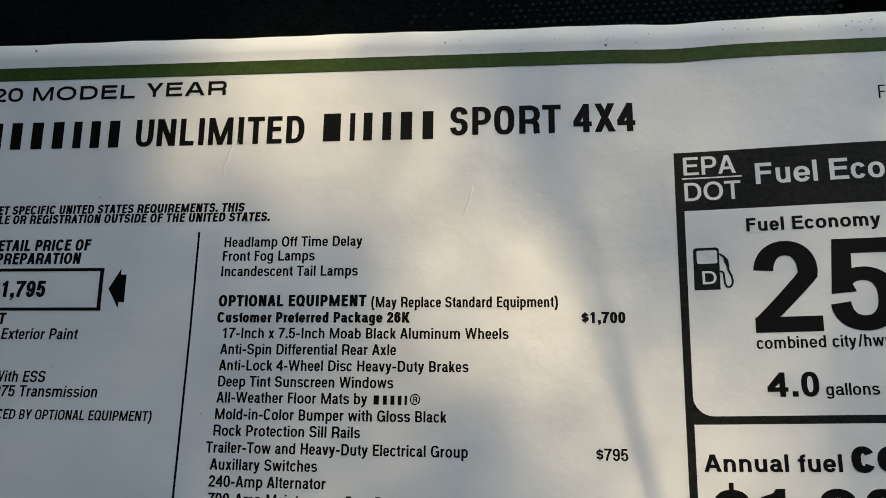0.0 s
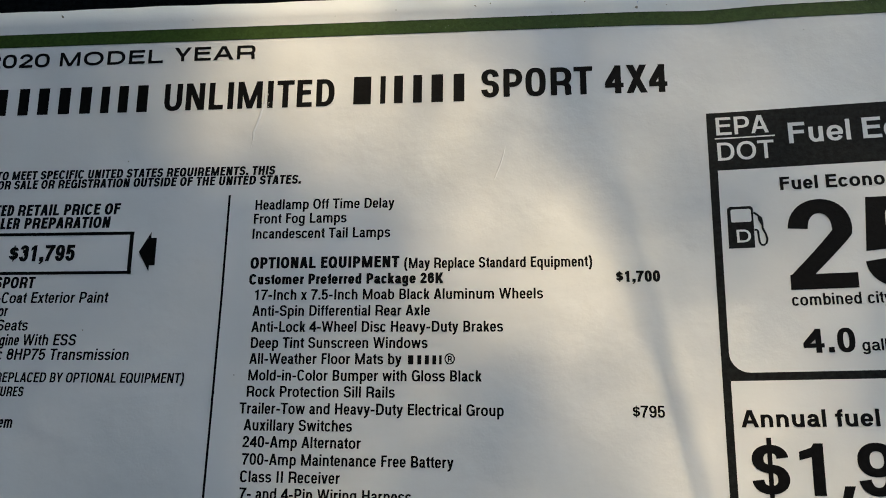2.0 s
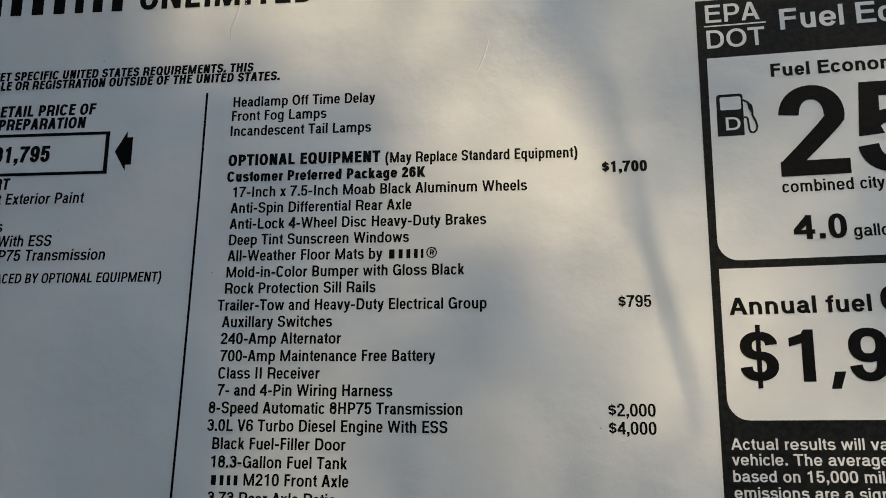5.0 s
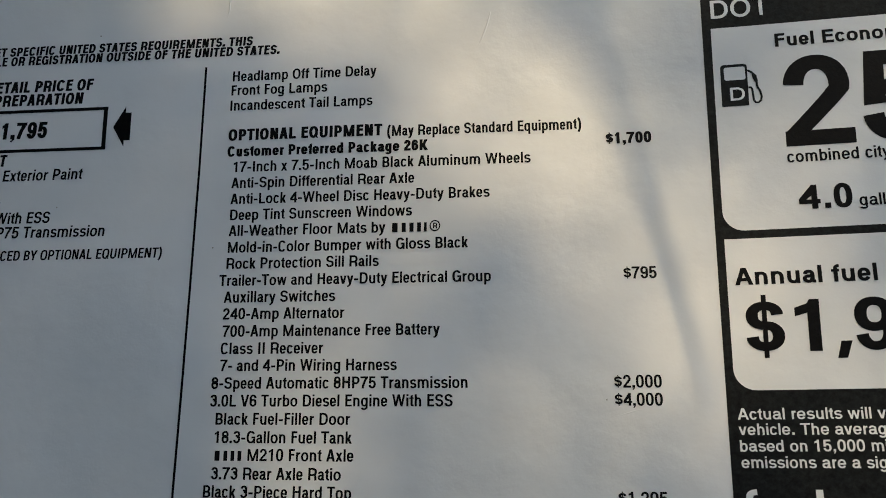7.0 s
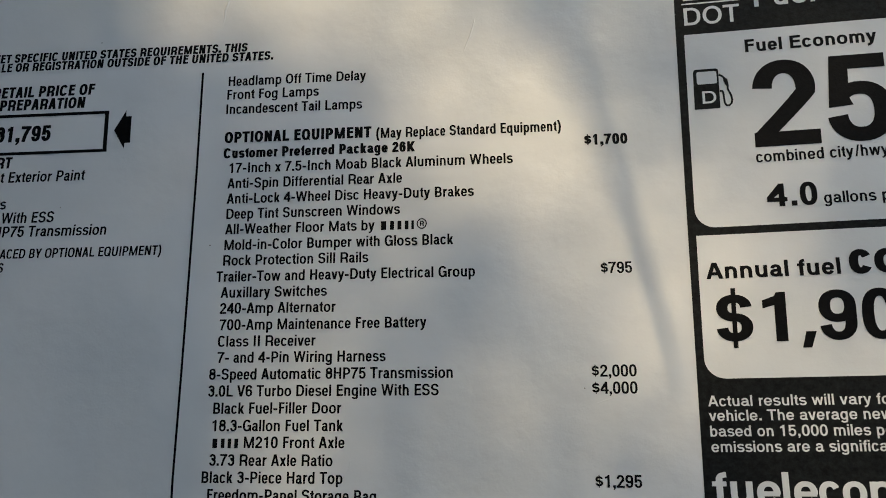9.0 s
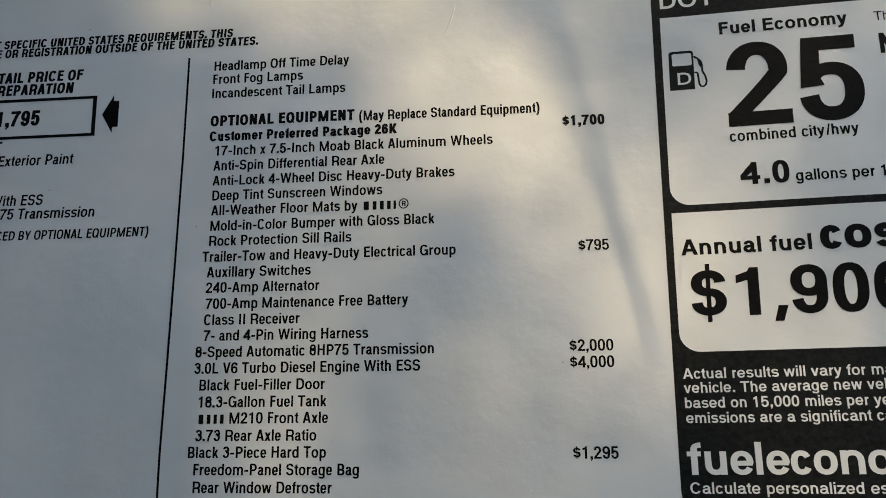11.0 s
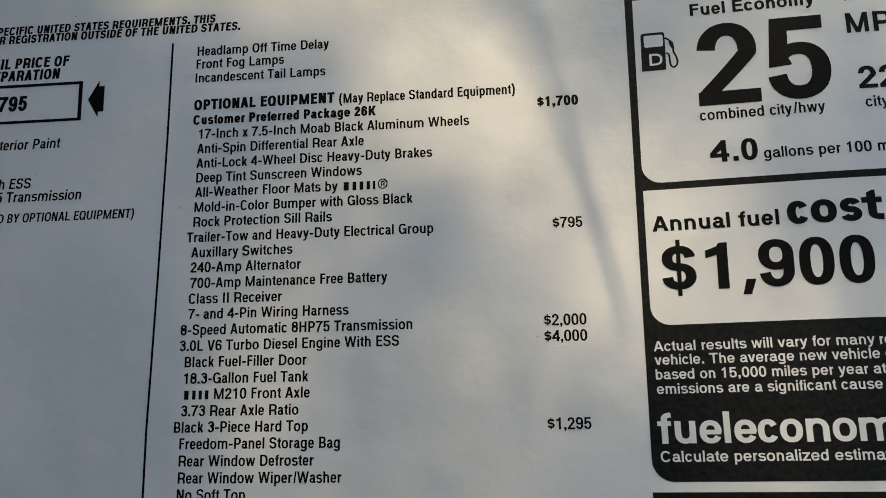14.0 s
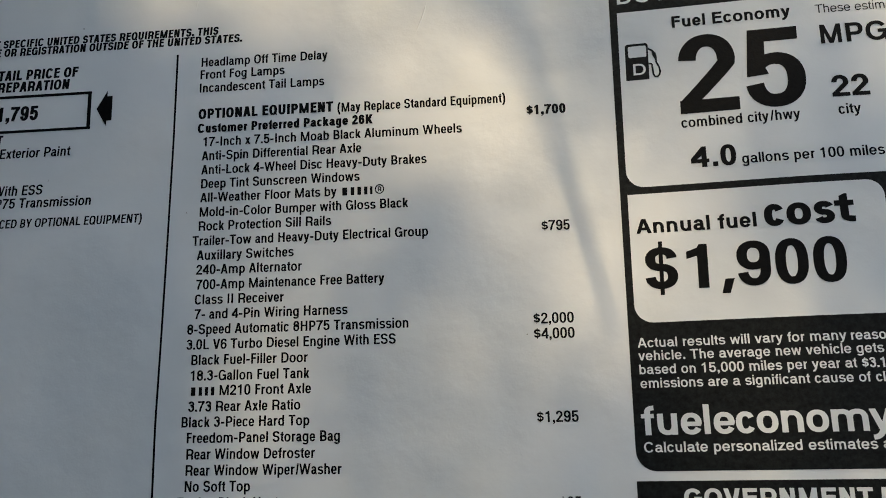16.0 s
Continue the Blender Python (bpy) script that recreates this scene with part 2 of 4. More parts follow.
def capital(ch, x0, x1, y0, y1, t, q):
    """Strokes and filled outlines of a capital in the box given; t, q: how thick its uprights and its level strokes are."""
    h, w = y1 - y0, x1 - x0
    l, r, b, e = x0 + t / 2, x1 - t / 2, y0 + q / 2, y1 - q / 2
    cx, cy = (x0 + x1) / 2, (y0 + y1) / 2
    rx, ry = (r - l) / 2, (e - b) / 2 + 0.012 * h
    pw = 2.75 if w < 0.72 * h else 2.35 if w < 0.95 * h else 2.15
    box = lambda a, c, d, f: [(a, d), (c, d), (c, f), (a, f)]

    def bar(xa, ya, xb, yb, wide=t):
        k = wide / 2 * math.hypot(xb - xa, yb - ya) / abs(yb - ya)
        return [(xa - k, ya), (xa + k, ya), (xb + k, yb), (xb - k, yb)]

    stem = box(x0, x0 + t, y0, y1)
    edge = 0.54 * t
    S, F = [], []
    if ch == "A":
        F += [bar(x0 + edge, y0, cx - 0.08 * t, y1), bar(x1 - edge, y0, cx + 0.08 * t, y1), box(x0 + 0.2 * w, x1 - 0.2 * w, y0 + 0.22 * h, y0 + 0.22 * h + q)]
    elif ch in "BPR":
        low = y0 + (0.47 if ch == "B" else 0.43) * h
        half = (e - low) / 2
        xr = r - (0.05 * w if ch == "B" else 0.0)
        xm = max(x0 + 0.45 * w, xr - 1.05 * half)
        F.append(stem)
        S.append([(l, e)] + bow(xm, e - half, xr - xm, half, 90, -90) + [(l, low)])
        if ch == "B":
            half = (low - b) / 2
            xm = max(x0 + 0.45 * w, r - 1.05 * half)
            S.append([(l, low)] + bow(xm, b + half, r - xm, half, 90, -90) + [(l, b)])
        if ch == "R":
            S.append(bend((xm, low), (r - 0.03 * w, low), (r - 0.03 * w, y0 + 0.24 * h)) + [(r - 0.03 * w, y0 + 0.1 * h), (r + 0.0 * w, y0)])
    elif ch in "CGOQ":
        turn = (0, 360) if ch in "OQ" else (33, 327) if ch == "C" else (33, 345)
        S.append(bow(cx, cy, rx, ry, *turn, 36, pw))
        if ch == "G":
            F += [box(cx + 0.06 * w, x1, y0 + 0.40 * h, y0 + 0.40 * h + q), box(x1 - 0.72 * t, x1, y0, y0 + 0.42 * h)]
        if ch == "Q":
            F.append([(cx + 0.02 * w, y0 + 0.26 * h), (x1 - 0.10 * w, y0 - 0.05 * h), (x1 + 0.02 * w, y0 + 0.05 * h), (cx + 0.14 * w, y0 + 0.34 * h)])
    elif ch == "D":
        xm = x0 + 0.42 * w
        F.append(stem)
        S.append([(l, e)] + bow(xm, cy, r - xm, (e - b) / 2, 90, -90, 22, 2.4) + [(l, b)])
    elif ch in "EFL":
        F.append(stem)
        if ch in "EL":
            F.append(box(x0, x1, y0, y0 + q))
        if ch in "EF":
            F += [box(x0, x1 - 0.02 * w, y1 - q, y1), box(x0, x1 - 0.08 * w, y0 + 0.45 * h, y0 + 0.45 * h + q)]
    elif ch == "H":
        F += [stem, box(x1 - t, x1, y0, y1), box(x0, x1, y0 + 0.46 * h, y0 + 0.46 * h + q)]
    elif ch == "I":
        F.append(box(cx - t / 2, cx + t / 2, y0, y1))
    elif ch == "J":
        S.append([(r, y1), (r, y0 + 0.3 * h)] + bow(cx, b + 0.26 * h, rx, 0.27 * h, 0, -185, 16, 2.5))
    elif ch == "K":
        F += [stem, bar(x0 + 0.9 * t, y0 + 0.26 * h, x1 - edge - 0.02 * w, y1), bar(x0 + 0.40 * w, y0 + 0.55 * h, x1 - edge, y0)]
    elif ch == "M":
        s = 0.9 * t
        F += [box(x0, x0 + s, y0, y1), box(x1 - s, x1, y0, y1), bar(x0 + 0.62 * s, y1, cx, y0, s * 0.98), bar(x1 - 0.62 * s, y1, cx, y0, s * 0.98)]
    elif ch == "N":
        F += [stem, box(x1 - t, x1, y0, y1), bar(x0 + 0.6 * t, y1, x1 - 0.6 * t, y0, 0.98 * t)]
    elif ch in "S$":
        d = 0.11 * h if ch == "$" else -0.010 * h
        lo, hi = b + d, e - d
        mid = lo + 0.515 * (hi - lo)
        S.append(bow(cx, (hi + mid) / 2, rx * 0.97, (hi - mid) / 2, 3, 268, 24, 2.2) + bow(cx, (lo + mid) / 2, rx, (mid - lo) / 2, 88, -177, 24, 2.2)[1:])
        if ch == "$":
            F.append(box(cx - 0.2 * t, cx + 0.2 * t, y0, y1))
    elif ch == "T":
        F += [box(cx - t / 2, cx + t / 2, y0, y1), box(x0, x1, y1 - q, y1)]
    elif ch == "U":
        S.append([(l, y1), (l, y0 + 0.34 * h)] + bow(cx, b + 0.30 * h, rx, 0.312 * h, 180, 360, 18, 2.5) + [(r, y0 + 0.34 * h), (r, y1)])
    elif ch == "V":
        F += [bar(x0 + edge, y1, cx - 0.08 * t, y0), bar(x1 - edge, y1, cx + 0.08 * t, y0)]
    elif ch == "W":
        a, c = x0 + 0.28 * w, x1 - 0.28 * w
        s = 0.9 * t
        F += [bar(x0 + edge, y1, a, y0, s), bar(cx, y1, a, y0, s), bar(cx, y1, c, y0, s), bar(x1 - edge, y1, c, y0, s)]
    elif ch == "X":
        F += [bar(x0 + 0.6 * t, y0, x1 - 0.66 * t, y1), bar(x1 - 0.6 * t, y0, x0 + 0.66 * t, y1)]
    elif ch == "Y":
        F += [bar(x0 + edge, y1, cx, y0 + 0.36 * h), bar(x1 - edge, y1, cx, y0 + 0.36 * h), box(cx - t / 2, cx + t / 2, y0, y0 + 0.42 * h)]
    elif ch == "Z":
        F += [box(x0, x1, y0, y0 + q), box(x0 + 0.03 * w, x1, y1 - q, y1), bar(x0 + 0.7 * t, y0 + q * 0.5, x1 - 0.7 * t, y1 - q * 0.5)]
    elif ch == "0":
        S.append(bow(cx, cy, rx, ry, 0, 360, 36, 2.45))
    elif ch == "1":
        F.append([(x1 - t, y0), (x1, y0), (x1, y1), (x1 - 0.78 * t, y1), (x1 - 1.0 * t, y0 + 0.92 * h), (x0, y0 + 0.84 * h), (x0, y0 + 0.84 * h - 1.0 * q), (x1 - t, y0 + 0.84 * h - 0.62 * q)])
    elif ch == "2":
        top = bow(cx - 0.005 * w, e - 0.255 * h, rx * 0.95, 0.262 * h, 177, -8, 22, 2.15)
        neck = bend(top[-1], (r - 0.19 * w, y0 + 0.48 * h), (x0 + 0.38 * t, y0 + 0.66 * q), 10)[1:]
        S.append(top + [(x, y, 1.0 - 0.01 * k) for k, (x, y) in enumerate(neck)])
        F.append(box(x0, x1, y0, y0 + 1.02 * q))
    elif ch == "3":
        S.append(bow(cx, e - 0.225 * h, rx * 0.94, 0.232 * h, 168, -90, 20, 2.2))
        S.append(bow(cx, b + 0.262 * h, rx, 0.27 * h, 90, -168, 22, 2.25))
        F.append(box(cx - 0.16 * w, cx + 0.05 * w, b + 0.525 * h - 0.5 * q, b + 0.525 * h + 0.5 * q))
    elif ch == "4":
        a = x1 - 0.13 * w - t
        bar_y = y0 + 0.21 * h
        F += [box(a, a + t, y0, y1), box(x0, x1, bar_y, bar_y + q)]
        F.append([(x0, bar_y + 0.3 * q), (x0, bar_y + 1.15 * q), (a + 0.12 * t, y1), (a + 0.5 * t, y1), (a + 0.5 * t, y1 - 1.5 * t), (x0 + 0.95 * t, bar_y + 0.7 * q)])
    elif ch == "5":
        F.append(box(x0 + 0.09 * w, x1 - 0.08 * w, y1 - q, y1))
        F.append([(x0 + 0.09 * w, y1), (x0 + 0.09 * w + 0.92 * t, y1), (x0 + 0.07 * w + 0.92 * t, y0 + 0.5 * h), (x0 + 0.10 * w + t, y0 + 0.415 * h), (x0 + 0.03 * w, y0 + 0.395 * h)])
        S.append([(x, y, 0.86 + 0.14 * min(1.0, k / 14)) for k, (x, y) in enumerate(bow(cx, b + 0.26 * h, rx, 0.268 * h, 146, -172, 32, 2.25))])
    elif ch == "6":
        S.append(bow(cx, b + 0.238 * h, rx, 0.246 * h, 0, 360, 30, 2.25))
        S.append([(l, b + 0.238 * h), (l, e - 0.28 * h)] + bow(cx, e - 0.27 * h, rx, 0.278 * h, 180, 10, 20, 2.2))
    elif ch == "7":
        F.append(box(x0, x1, y1 - q, y1))
        S.append(bend((x1 - 0.52 * t, y1 - 0.6 * q), (x0 + 0.42 * w, y0 + 0.5 * h), (x0 + 0.32 * w, y0), 10))
    elif ch == "8":
        S.append(bow(cx, e - 0.215 * h, rx * 0.92, 0.222 * h, 0, 360, 28, 2.2))
        S.append(bow(cx, b + 0.258 * h, rx, 0.268 * h, 0, 360, 30, 2.25))
    elif ch == "9":
        S.append(bow(cx, e - 0.238 * h, rx, 0.246 * h, 0, 360, 30, 2.25))
        S.append([(r, e - 0.238 * h), (r, b + 0.28 * h)] + bow(cx, b + 0.27 * h, rx, 0.278 * h, 0, -170, 20, 2.2))
    elif ch in ".:":
        F.append(box(cx - 0.56 * t, cx + 0.56 * t, y0, y0 + 1.08 * t))
        if ch == ":":
            F.append(box(cx - 0.56 * t, cx + 0.56 * t, y0 + 0.72 * h - 1.08 * t, y0 + 0.72 * h))
    elif ch == ",":
        a, c = cx - 0.56 * t, cx + 0.56 * t
        F.append([(a, y0), (a, y0 + 1.08 * t), (c, y0 + 1.08 * t), (c, y0 - 0.02 * h), (a + 0.4 * t, y0 - 0.19 * h), (a, y0 - 0.15 * h), (a + 0.5 * t, y0 - 0.01 * h)])
    elif ch == "-":
        F.append(box(x0, x1, y0 + 0.30 * h, y0 + 0.30 * h + 1.06 * q))
    elif ch == "/":
        F.append(bar(x0 + 0.4 * t, y0 - 0.02 * h, x1 - 0.4 * t, y1 + 0.02 * h, 0.8 * t))
    elif ch in "()":
        side = bow(x1, y0 + 0.40 * h, w * 0.8, 0.68 * h, 108, 252, 14, 2.0)
        S.append(side if ch == "(" else [(x0 + x1 - x, y) for x, y in side])
    elif ch == "\u00ae":
        S.append(bow(cx, cy, rx, (e - b) / 2, 0, 360, 24, 2.0))
        inner = capital("R", cx - 0.17 * w, cx + 0.20 * w, y0 + 0.24 * h, y1 - 0.24 * h, 0.85 * t, 0.85 * q)
        S, F = S + inner[0], F + inner[1]
    return S, F


def small(ch, x0, x1, y0, cap, xh, t, q):
    """Strokes and filled outlines of a small letter on the line y0."""
    y1, w = y0 + xh, x1 - x0
    l, r, b, e = x0 + t / 2, x1 - t / 2, y0 + q / 2, y1 - q / 2
    cx, cy = (x0 + x1) / 2, (y0 + y1) / 2
    rx, ry = (r - l) / 2, (e - b) / 2 + 0.012 * xh
    pw = 2.6 if w < 0.8 * xh else 2.3
    foot = y0 - 0.285 * cap
    box = lambda a, c, d, f: [(a, d), (c, d), (c, f), (a, f)]

    def bar(xa, ya, xb, yb, wide=t):
        k = wide / 2 * math.hypot(xb - xa, yb - ya) / abs(yb - ya)
        return [(xa - k, ya), (xa + k, ya), (xb + k, yb), (xb - k, yb)]

    edge = 0.52 * t
    S, F = [], []
    if ch in "bdpqgo":
        S.append(bow(cx, cy, rx, ry, 0, 360, 30, pw))
        if ch == "b":
            F.append(box(x0, x0 + t, y0, y0 + cap))
        elif ch == "d":
            F.append(box(x1 - t, x1, y0, y0 + cap))
        elif ch == "p":
            F.append(box(x0, x0 + t, foot, y1))
        elif ch == "q":
            F.append(box(x1 - t, x1, foot, y1))
        elif ch == "g":
            F.append(box(x1 - t, x1, y0 - 0.06 * cap, y1))
            S.append(bow(cx, y0 - 0.06 * cap, rx, y0 - 0.06 * cap - foot - q / 2, 0, -168, 16, 2.4))
    elif ch == "a":
        s = x1 - 0.09 * w - t / 2
        k = (s - l) / 2
        S.append(bow(l + k + 0.02 * w, e - 0.27 * xh, k - 0.02 * w, 0.28 * xh, 168, 0, 16, 2.4) + [(s, y0 + 0.16 * xh)] + bend((s, y0 + 0.16 * xh), (s, b * 0.9 + y0 * 0.1), (x1, b * 0.9 + y0 * 0.1), 4)[1:])
        top = y0 + 0.56 * xh - 0.2 * q
        m = (top - b) / 2
        S.append([(s, y0 + 0.62 * xh), (s - 0.12 * w, top + 0.02 * xh)] + bow(l + 0.34 * w, b + m, 0.34 * w, m + 0.01 * xh, 82, 270, 16, 2.3) + bend((l + 0.34 * w, b - 0.01 * xh), (s - 0.10 * w, b), (s, y0 + 0.36 * xh), 6)[1:])
    elif ch == "c":
        S.append(bow(cx, cy, rx, ry, 30, 330, 28, pw))
    elif ch == "e":
        S.append([(r - 0.02 * w, cy - 0.12 * q)] + bow(cx, cy, rx, ry, 4, 332, 30, pw))
        F.append(box(x0 + 0.5 * t, x1 - 0.04 * w, cy - 0.52 * q, cy + 0.40 * q))
    elif ch in "ft":
        a = x0 + 0.27 * w
        if ch == "f":
            S.append([(a + t / 2, y0), (a + t / 2, y0 + cap - q / 2 - 0.14 * cap)] + bend((a + t / 2, y0 + cap - q / 2 - 0.14 * cap), (a + t / 2, y0 + cap - q / 2), (x1, y0 + cap - 0.5 * q), 6)[1:])
        else:
            F.append([(a, y1 - q), (a + t, y1 - q), (a + t, y0 + 0.94 * cap), (a + 0.7 * t, y0 + 0.94 * cap), (a, y0 + 0.86 * cap)])
            S.append([(a + t / 2, y1), (a + t / 2, b + 0.13 * cap)] + bend((a + t / 2, b + 0.13 * cap), (a + t / 2, b), (x1, b), 6)[1:])
        F.append(box(x0, x1 - 0.02 * w, y1 - 0.92 * q, y1))
    elif ch in "hn":
        F.append(box(x0, x0 + t, y0, y0 + cap if ch == "h" else y1))
        S.append(bow(cx, e - 0.36 * xh, rx, 0.37 * xh, 165, 0, 16, pw) + [(r, y0)])
    elif ch == "m":
        half = (r - l) / 4
        F.append(box(x0, x0 + t, y0, y1))
        S.append(bow(l + half, e - 0.34 * xh, half, 0.35 * xh, 165, 0, 14, 2.5) + [(cx, y0)])
        S.append(bow(r - half, e - 0.34 * xh, half, 0.35 * xh, 165, 0, 14, 2.5) + [(r, y0)])
    elif ch in "ijl":
        F.append(box(cx - t / 2, cx + t / 2, y0, y0 + cap if ch == "l" else y1))
        if ch in "ij":
            F.append(box(cx - t / 2, cx + t / 2, y0 + cap - 1.05 * q, y0 + cap))
        if ch == "j":
            S.append(bend((cx, y0), (cx, foot), (x0 - 0.3 * t, foot), 6))
    elif ch == "k":
        F += [box(x0, x0 + t, y0, y0 + cap), bar(x0 + 0.9 * t, y0 + 0.26 * xh, x1 - edge - 0.06 * w, y1), bar(x0 + 0.42 * w, y0 + 0.62 * xh, x1 - edge, y0)]
    elif ch == "r":
        F.append(box(x0, x0 + t, y0, y1))
        S.append(bow(x1 + 0.05 * w, e - 0.36 * xh, x1 + 0.05 * w - l, 0.36 * xh, 172, 94, 10, 2.4))
    elif ch == "s":
        lo, hi = b - 0.012 * xh, e + 0.012 * xh
        mid = lo + 0.51 * (hi - lo)
        S.append(bow(cx, (hi + mid) / 2, rx * 0.95, (hi - mid) / 2, 14, 268, 20, 2.2) + bow(cx, (lo + mid) / 2, rx, (mid - lo) / 2, 88, -164, 20, 2.2)[1:])
    elif ch == "u":
        S.append([(l, y1), (l, b + 0.37 * xh)] + bow(cx, b + 0.36 * xh, rx, 0.37 * xh, 180, 345, 16, pw))
        F.append(box(x1 - t, x1, y0, y1))
    elif ch == "v":
        F += [bar(x0 + edge, y1, cx - 0.06 * t, y0), bar(x1 - edge, y1, cx + 0.06 * t, y0)]
    elif ch == "w":
        a, c, s = x0 + 0.28 * w, x1 - 0.28 * w, 0.9 * t
        F += [bar(x0 + edge, y1, a, y0, s), bar(cx, y1, a, y0, s), bar(cx, y1, c, y0, s), bar(x1 - edge, y1, c, y0, s)]
    elif ch == "x":
        F += [bar(x0 + 0.58 * t, y0, x1 - 0.62 * t, y1), bar(x1 - 0.58 * t, y0, x0 + 0.62 * t, y1)]
    elif ch == "y":
        F += [bar(x0 + edge, y1, cx + 0.02 * w, y0 + 0.02 * xh), bar(x1 - edge, y1, cx - 0.02 * w, y0 - 0.08 * xh)]
        S.append(bend((cx, y0 + 0.02 * xh), (cx - 0.10 * w, foot + 0.5 * q), (x0 + 0.08 * w, foot + 0.5 * q), 6))
    elif ch == "z":
        F += [box(x0, x1, y0, y0 + q), box(x0 + 0.03 * w, x1, y1 - q, y1), bar(x0 + 0.66 * t, y0 + q * 0.5, x1 - 0.66 * t, y1 - q * 0.5)]
    return S, F


def ink_in(verts, faces, shapes, t, q, v, slant, up):
    """Adds a letter's strokes and outlines to a mesh on the sheet, each laid a hair above the last."""
    strokes, fills = shapes
    for k, pts in enumerate(fills):
        base = len(verts)
        verts += [place(x + slant * (y - v), y, up + 0.003 * k) for x, y in pts]
        faces.append(tuple(range(base, base + len(pts))))
    for j, pts in enumerate(strokes):
        base, n, high = len(verts), len(pts), up + 0.003 * (len(fills) + j)
        shut = math.dist(pts[0][:2], pts[-1][:2]) < 1e-6
        for k, (x, y, *thin) in enumerate(pts):
            (ax, ay), (cx, cy) = pts[k - 1 if k else (-2 if shut else 0)][:2], pts[k + 1 if k < n - 1 else (1 if shut else k)][:2]
            m = math.hypot(cx - ax, cy - ay) or 1.0
            wide = thin[0] / 2 if thin else 0.5
            nu, nv = -(cy - ay) / m * t * wide, (cx - ax) / m * q * wide
            verts += [place(x + nu + slant * (y + nv - v), y + nv, high), place(x - nu + slant * (y - nv - v), y - nv, high)]
        faces += [(base + 2 * k, base + 2 * k + 1, base + 2 * k + 3, base + 2 * k + 2) for k in range(n - 1)]


def letter(verts, faces, ch, a, c, v, cap, xh, t, q, slant, up):
    if ch.islower():
        ink_in(verts, faces, small(ch, a, c, v, cap, xh, 0.95 * t, 0.93 * q), 0.95 * t, 0.93 * q, v, slant, up)
    else:
        ink_in(verts, faces, capital(ch, a, c, v, v + cap, t, q), t, q, v, slant, up)


def text(parent, body, u, v, w, cap, weight=0.19, slant=0.0, material=None, up=0.06, name="text_line", label="", anchor="left", spans=()):
    """A line of print: its left end, baseline, width and capital height, in millimetres. weight: how thick its uprights
    are, in capital heights. spans: the left and right end of each letter in turn, where they are set one by one."""
    t, q, xh = weight * cap, (0.02 + 0.72 * weight) * cap, 0.735 * cap
    if spans:
        for ch, a, c in zip(body, spans[::2], spans[1::2]):
            verts, faces = [], []
            letter(verts, faces, ch, a, c, v, cap, xh, t, q, slant, up)
            mesh_object("letter", verts, faces, material or INK, parent)
        return
    heavier = weight > 0.23
    for table in (BOLD_WIDTHS, BOLD_NARROW_WIDTHS) if heavier else (WIDTHS, NARROW_WIDTHS):
        close = 0.8 if table in (NARROW_WIDTHS, BOLD_NARROW_WIDTHS) else 1.0
        x, boxes = 0.0, []
        for ch in body:
            wide = table.get(ch, 556)
            if ch != " ":
                boxes.append((ch, x + close * BEARING_LEFT.get(ch, 14), x + wide - close * BEARING_RIGHT.get(ch, 14)))
            x += wide
        lo, hi = boxes[0][1], boxes[-1][2]
        sx = w / (hi - lo) if w else cap / 718 * 0.84
        if w and sx * 718 / cap > 0.93:
            break
    if anchor == "right":
        u = u - sx * (hi - lo)
    verts, faces = [], []
    for ch, x0, x1 in boxes:
        letter(verts, faces, ch, u + (x0 - lo) * sx, u + (x1 - lo) * sx, v, cap, xh, t, q, slant, up)
    return tagged(mesh_object(name, verts, faces, material or INK, parent), label)


def heavy(parent, body, v, cap, xh, t, q, spans, material=None, up=0.16, name="letter", slant=0.0):
    """Large heavy print, letter by letter: baseline, heights, stroke widths and each letter's ends."""
    for ch, a, c in zip(body, spans[::2], spans[1::2]):
        verts, faces = [], []
        if ch == ",":
            ink_in(verts, faces, ([], [[(a + 0.3 * (c - a), v + 1.9 * t * 0.42), (c, v + 0.8 * t), (a + 0.62 * (c - a), v - 0.62 * t), (a, v - 0.62 * t)]]), t, q, v, slant, up)
        elif ch == "$":
            ink_in(verts, faces, capital(ch, a, c, v - 0.115 * cap, v + 1.115 * cap, t, q), t, q, v, slant, up)
        else:
            letter(verts, faces, ch, a, c, v, cap, xh, min(t, c - a), q, slant, up)
        mesh_object(name, verts, faces, material or INK, parent)


def letter_bars(parent, v, cap, *ends):
    """A word that is not spelled out: one plain upright bar for each letter, from its left to its right end."""
    for a, b in zip(ends[::2], ends[1::2]):
        gap = 0.2 * (b - a) if b - a > 0.3 * cap else 0.0
        panel("word_bar", a + gap, b - gap, v, v + cap, INK, parent, 0.06)


def stroke(name, points, width, material, parent, up, label=""):
    """A printed line of even width along some points, in millimetres."""
    verts = []
    for k, (u, v) in enumerate(points):
        (a, b), (c, d) = points[max(0, k - 1)], points[min(len(points) - 1, k + 1)]
        n = math.hypot(c - a, d - b)
        nu, nv = -(d - b) / n * width / 2, (c - a) / n * width / 2
        verts += [place(u + nu, v + nv, up), place(u - nu, v - nv, up)]
    faces = [(2 * k, 2 * k + 1, 2 * k + 3, 2 * k + 2) for k in range(len(points) - 1)]
    return tagged(mesh_object(name, verts, faces, material, parent), label)


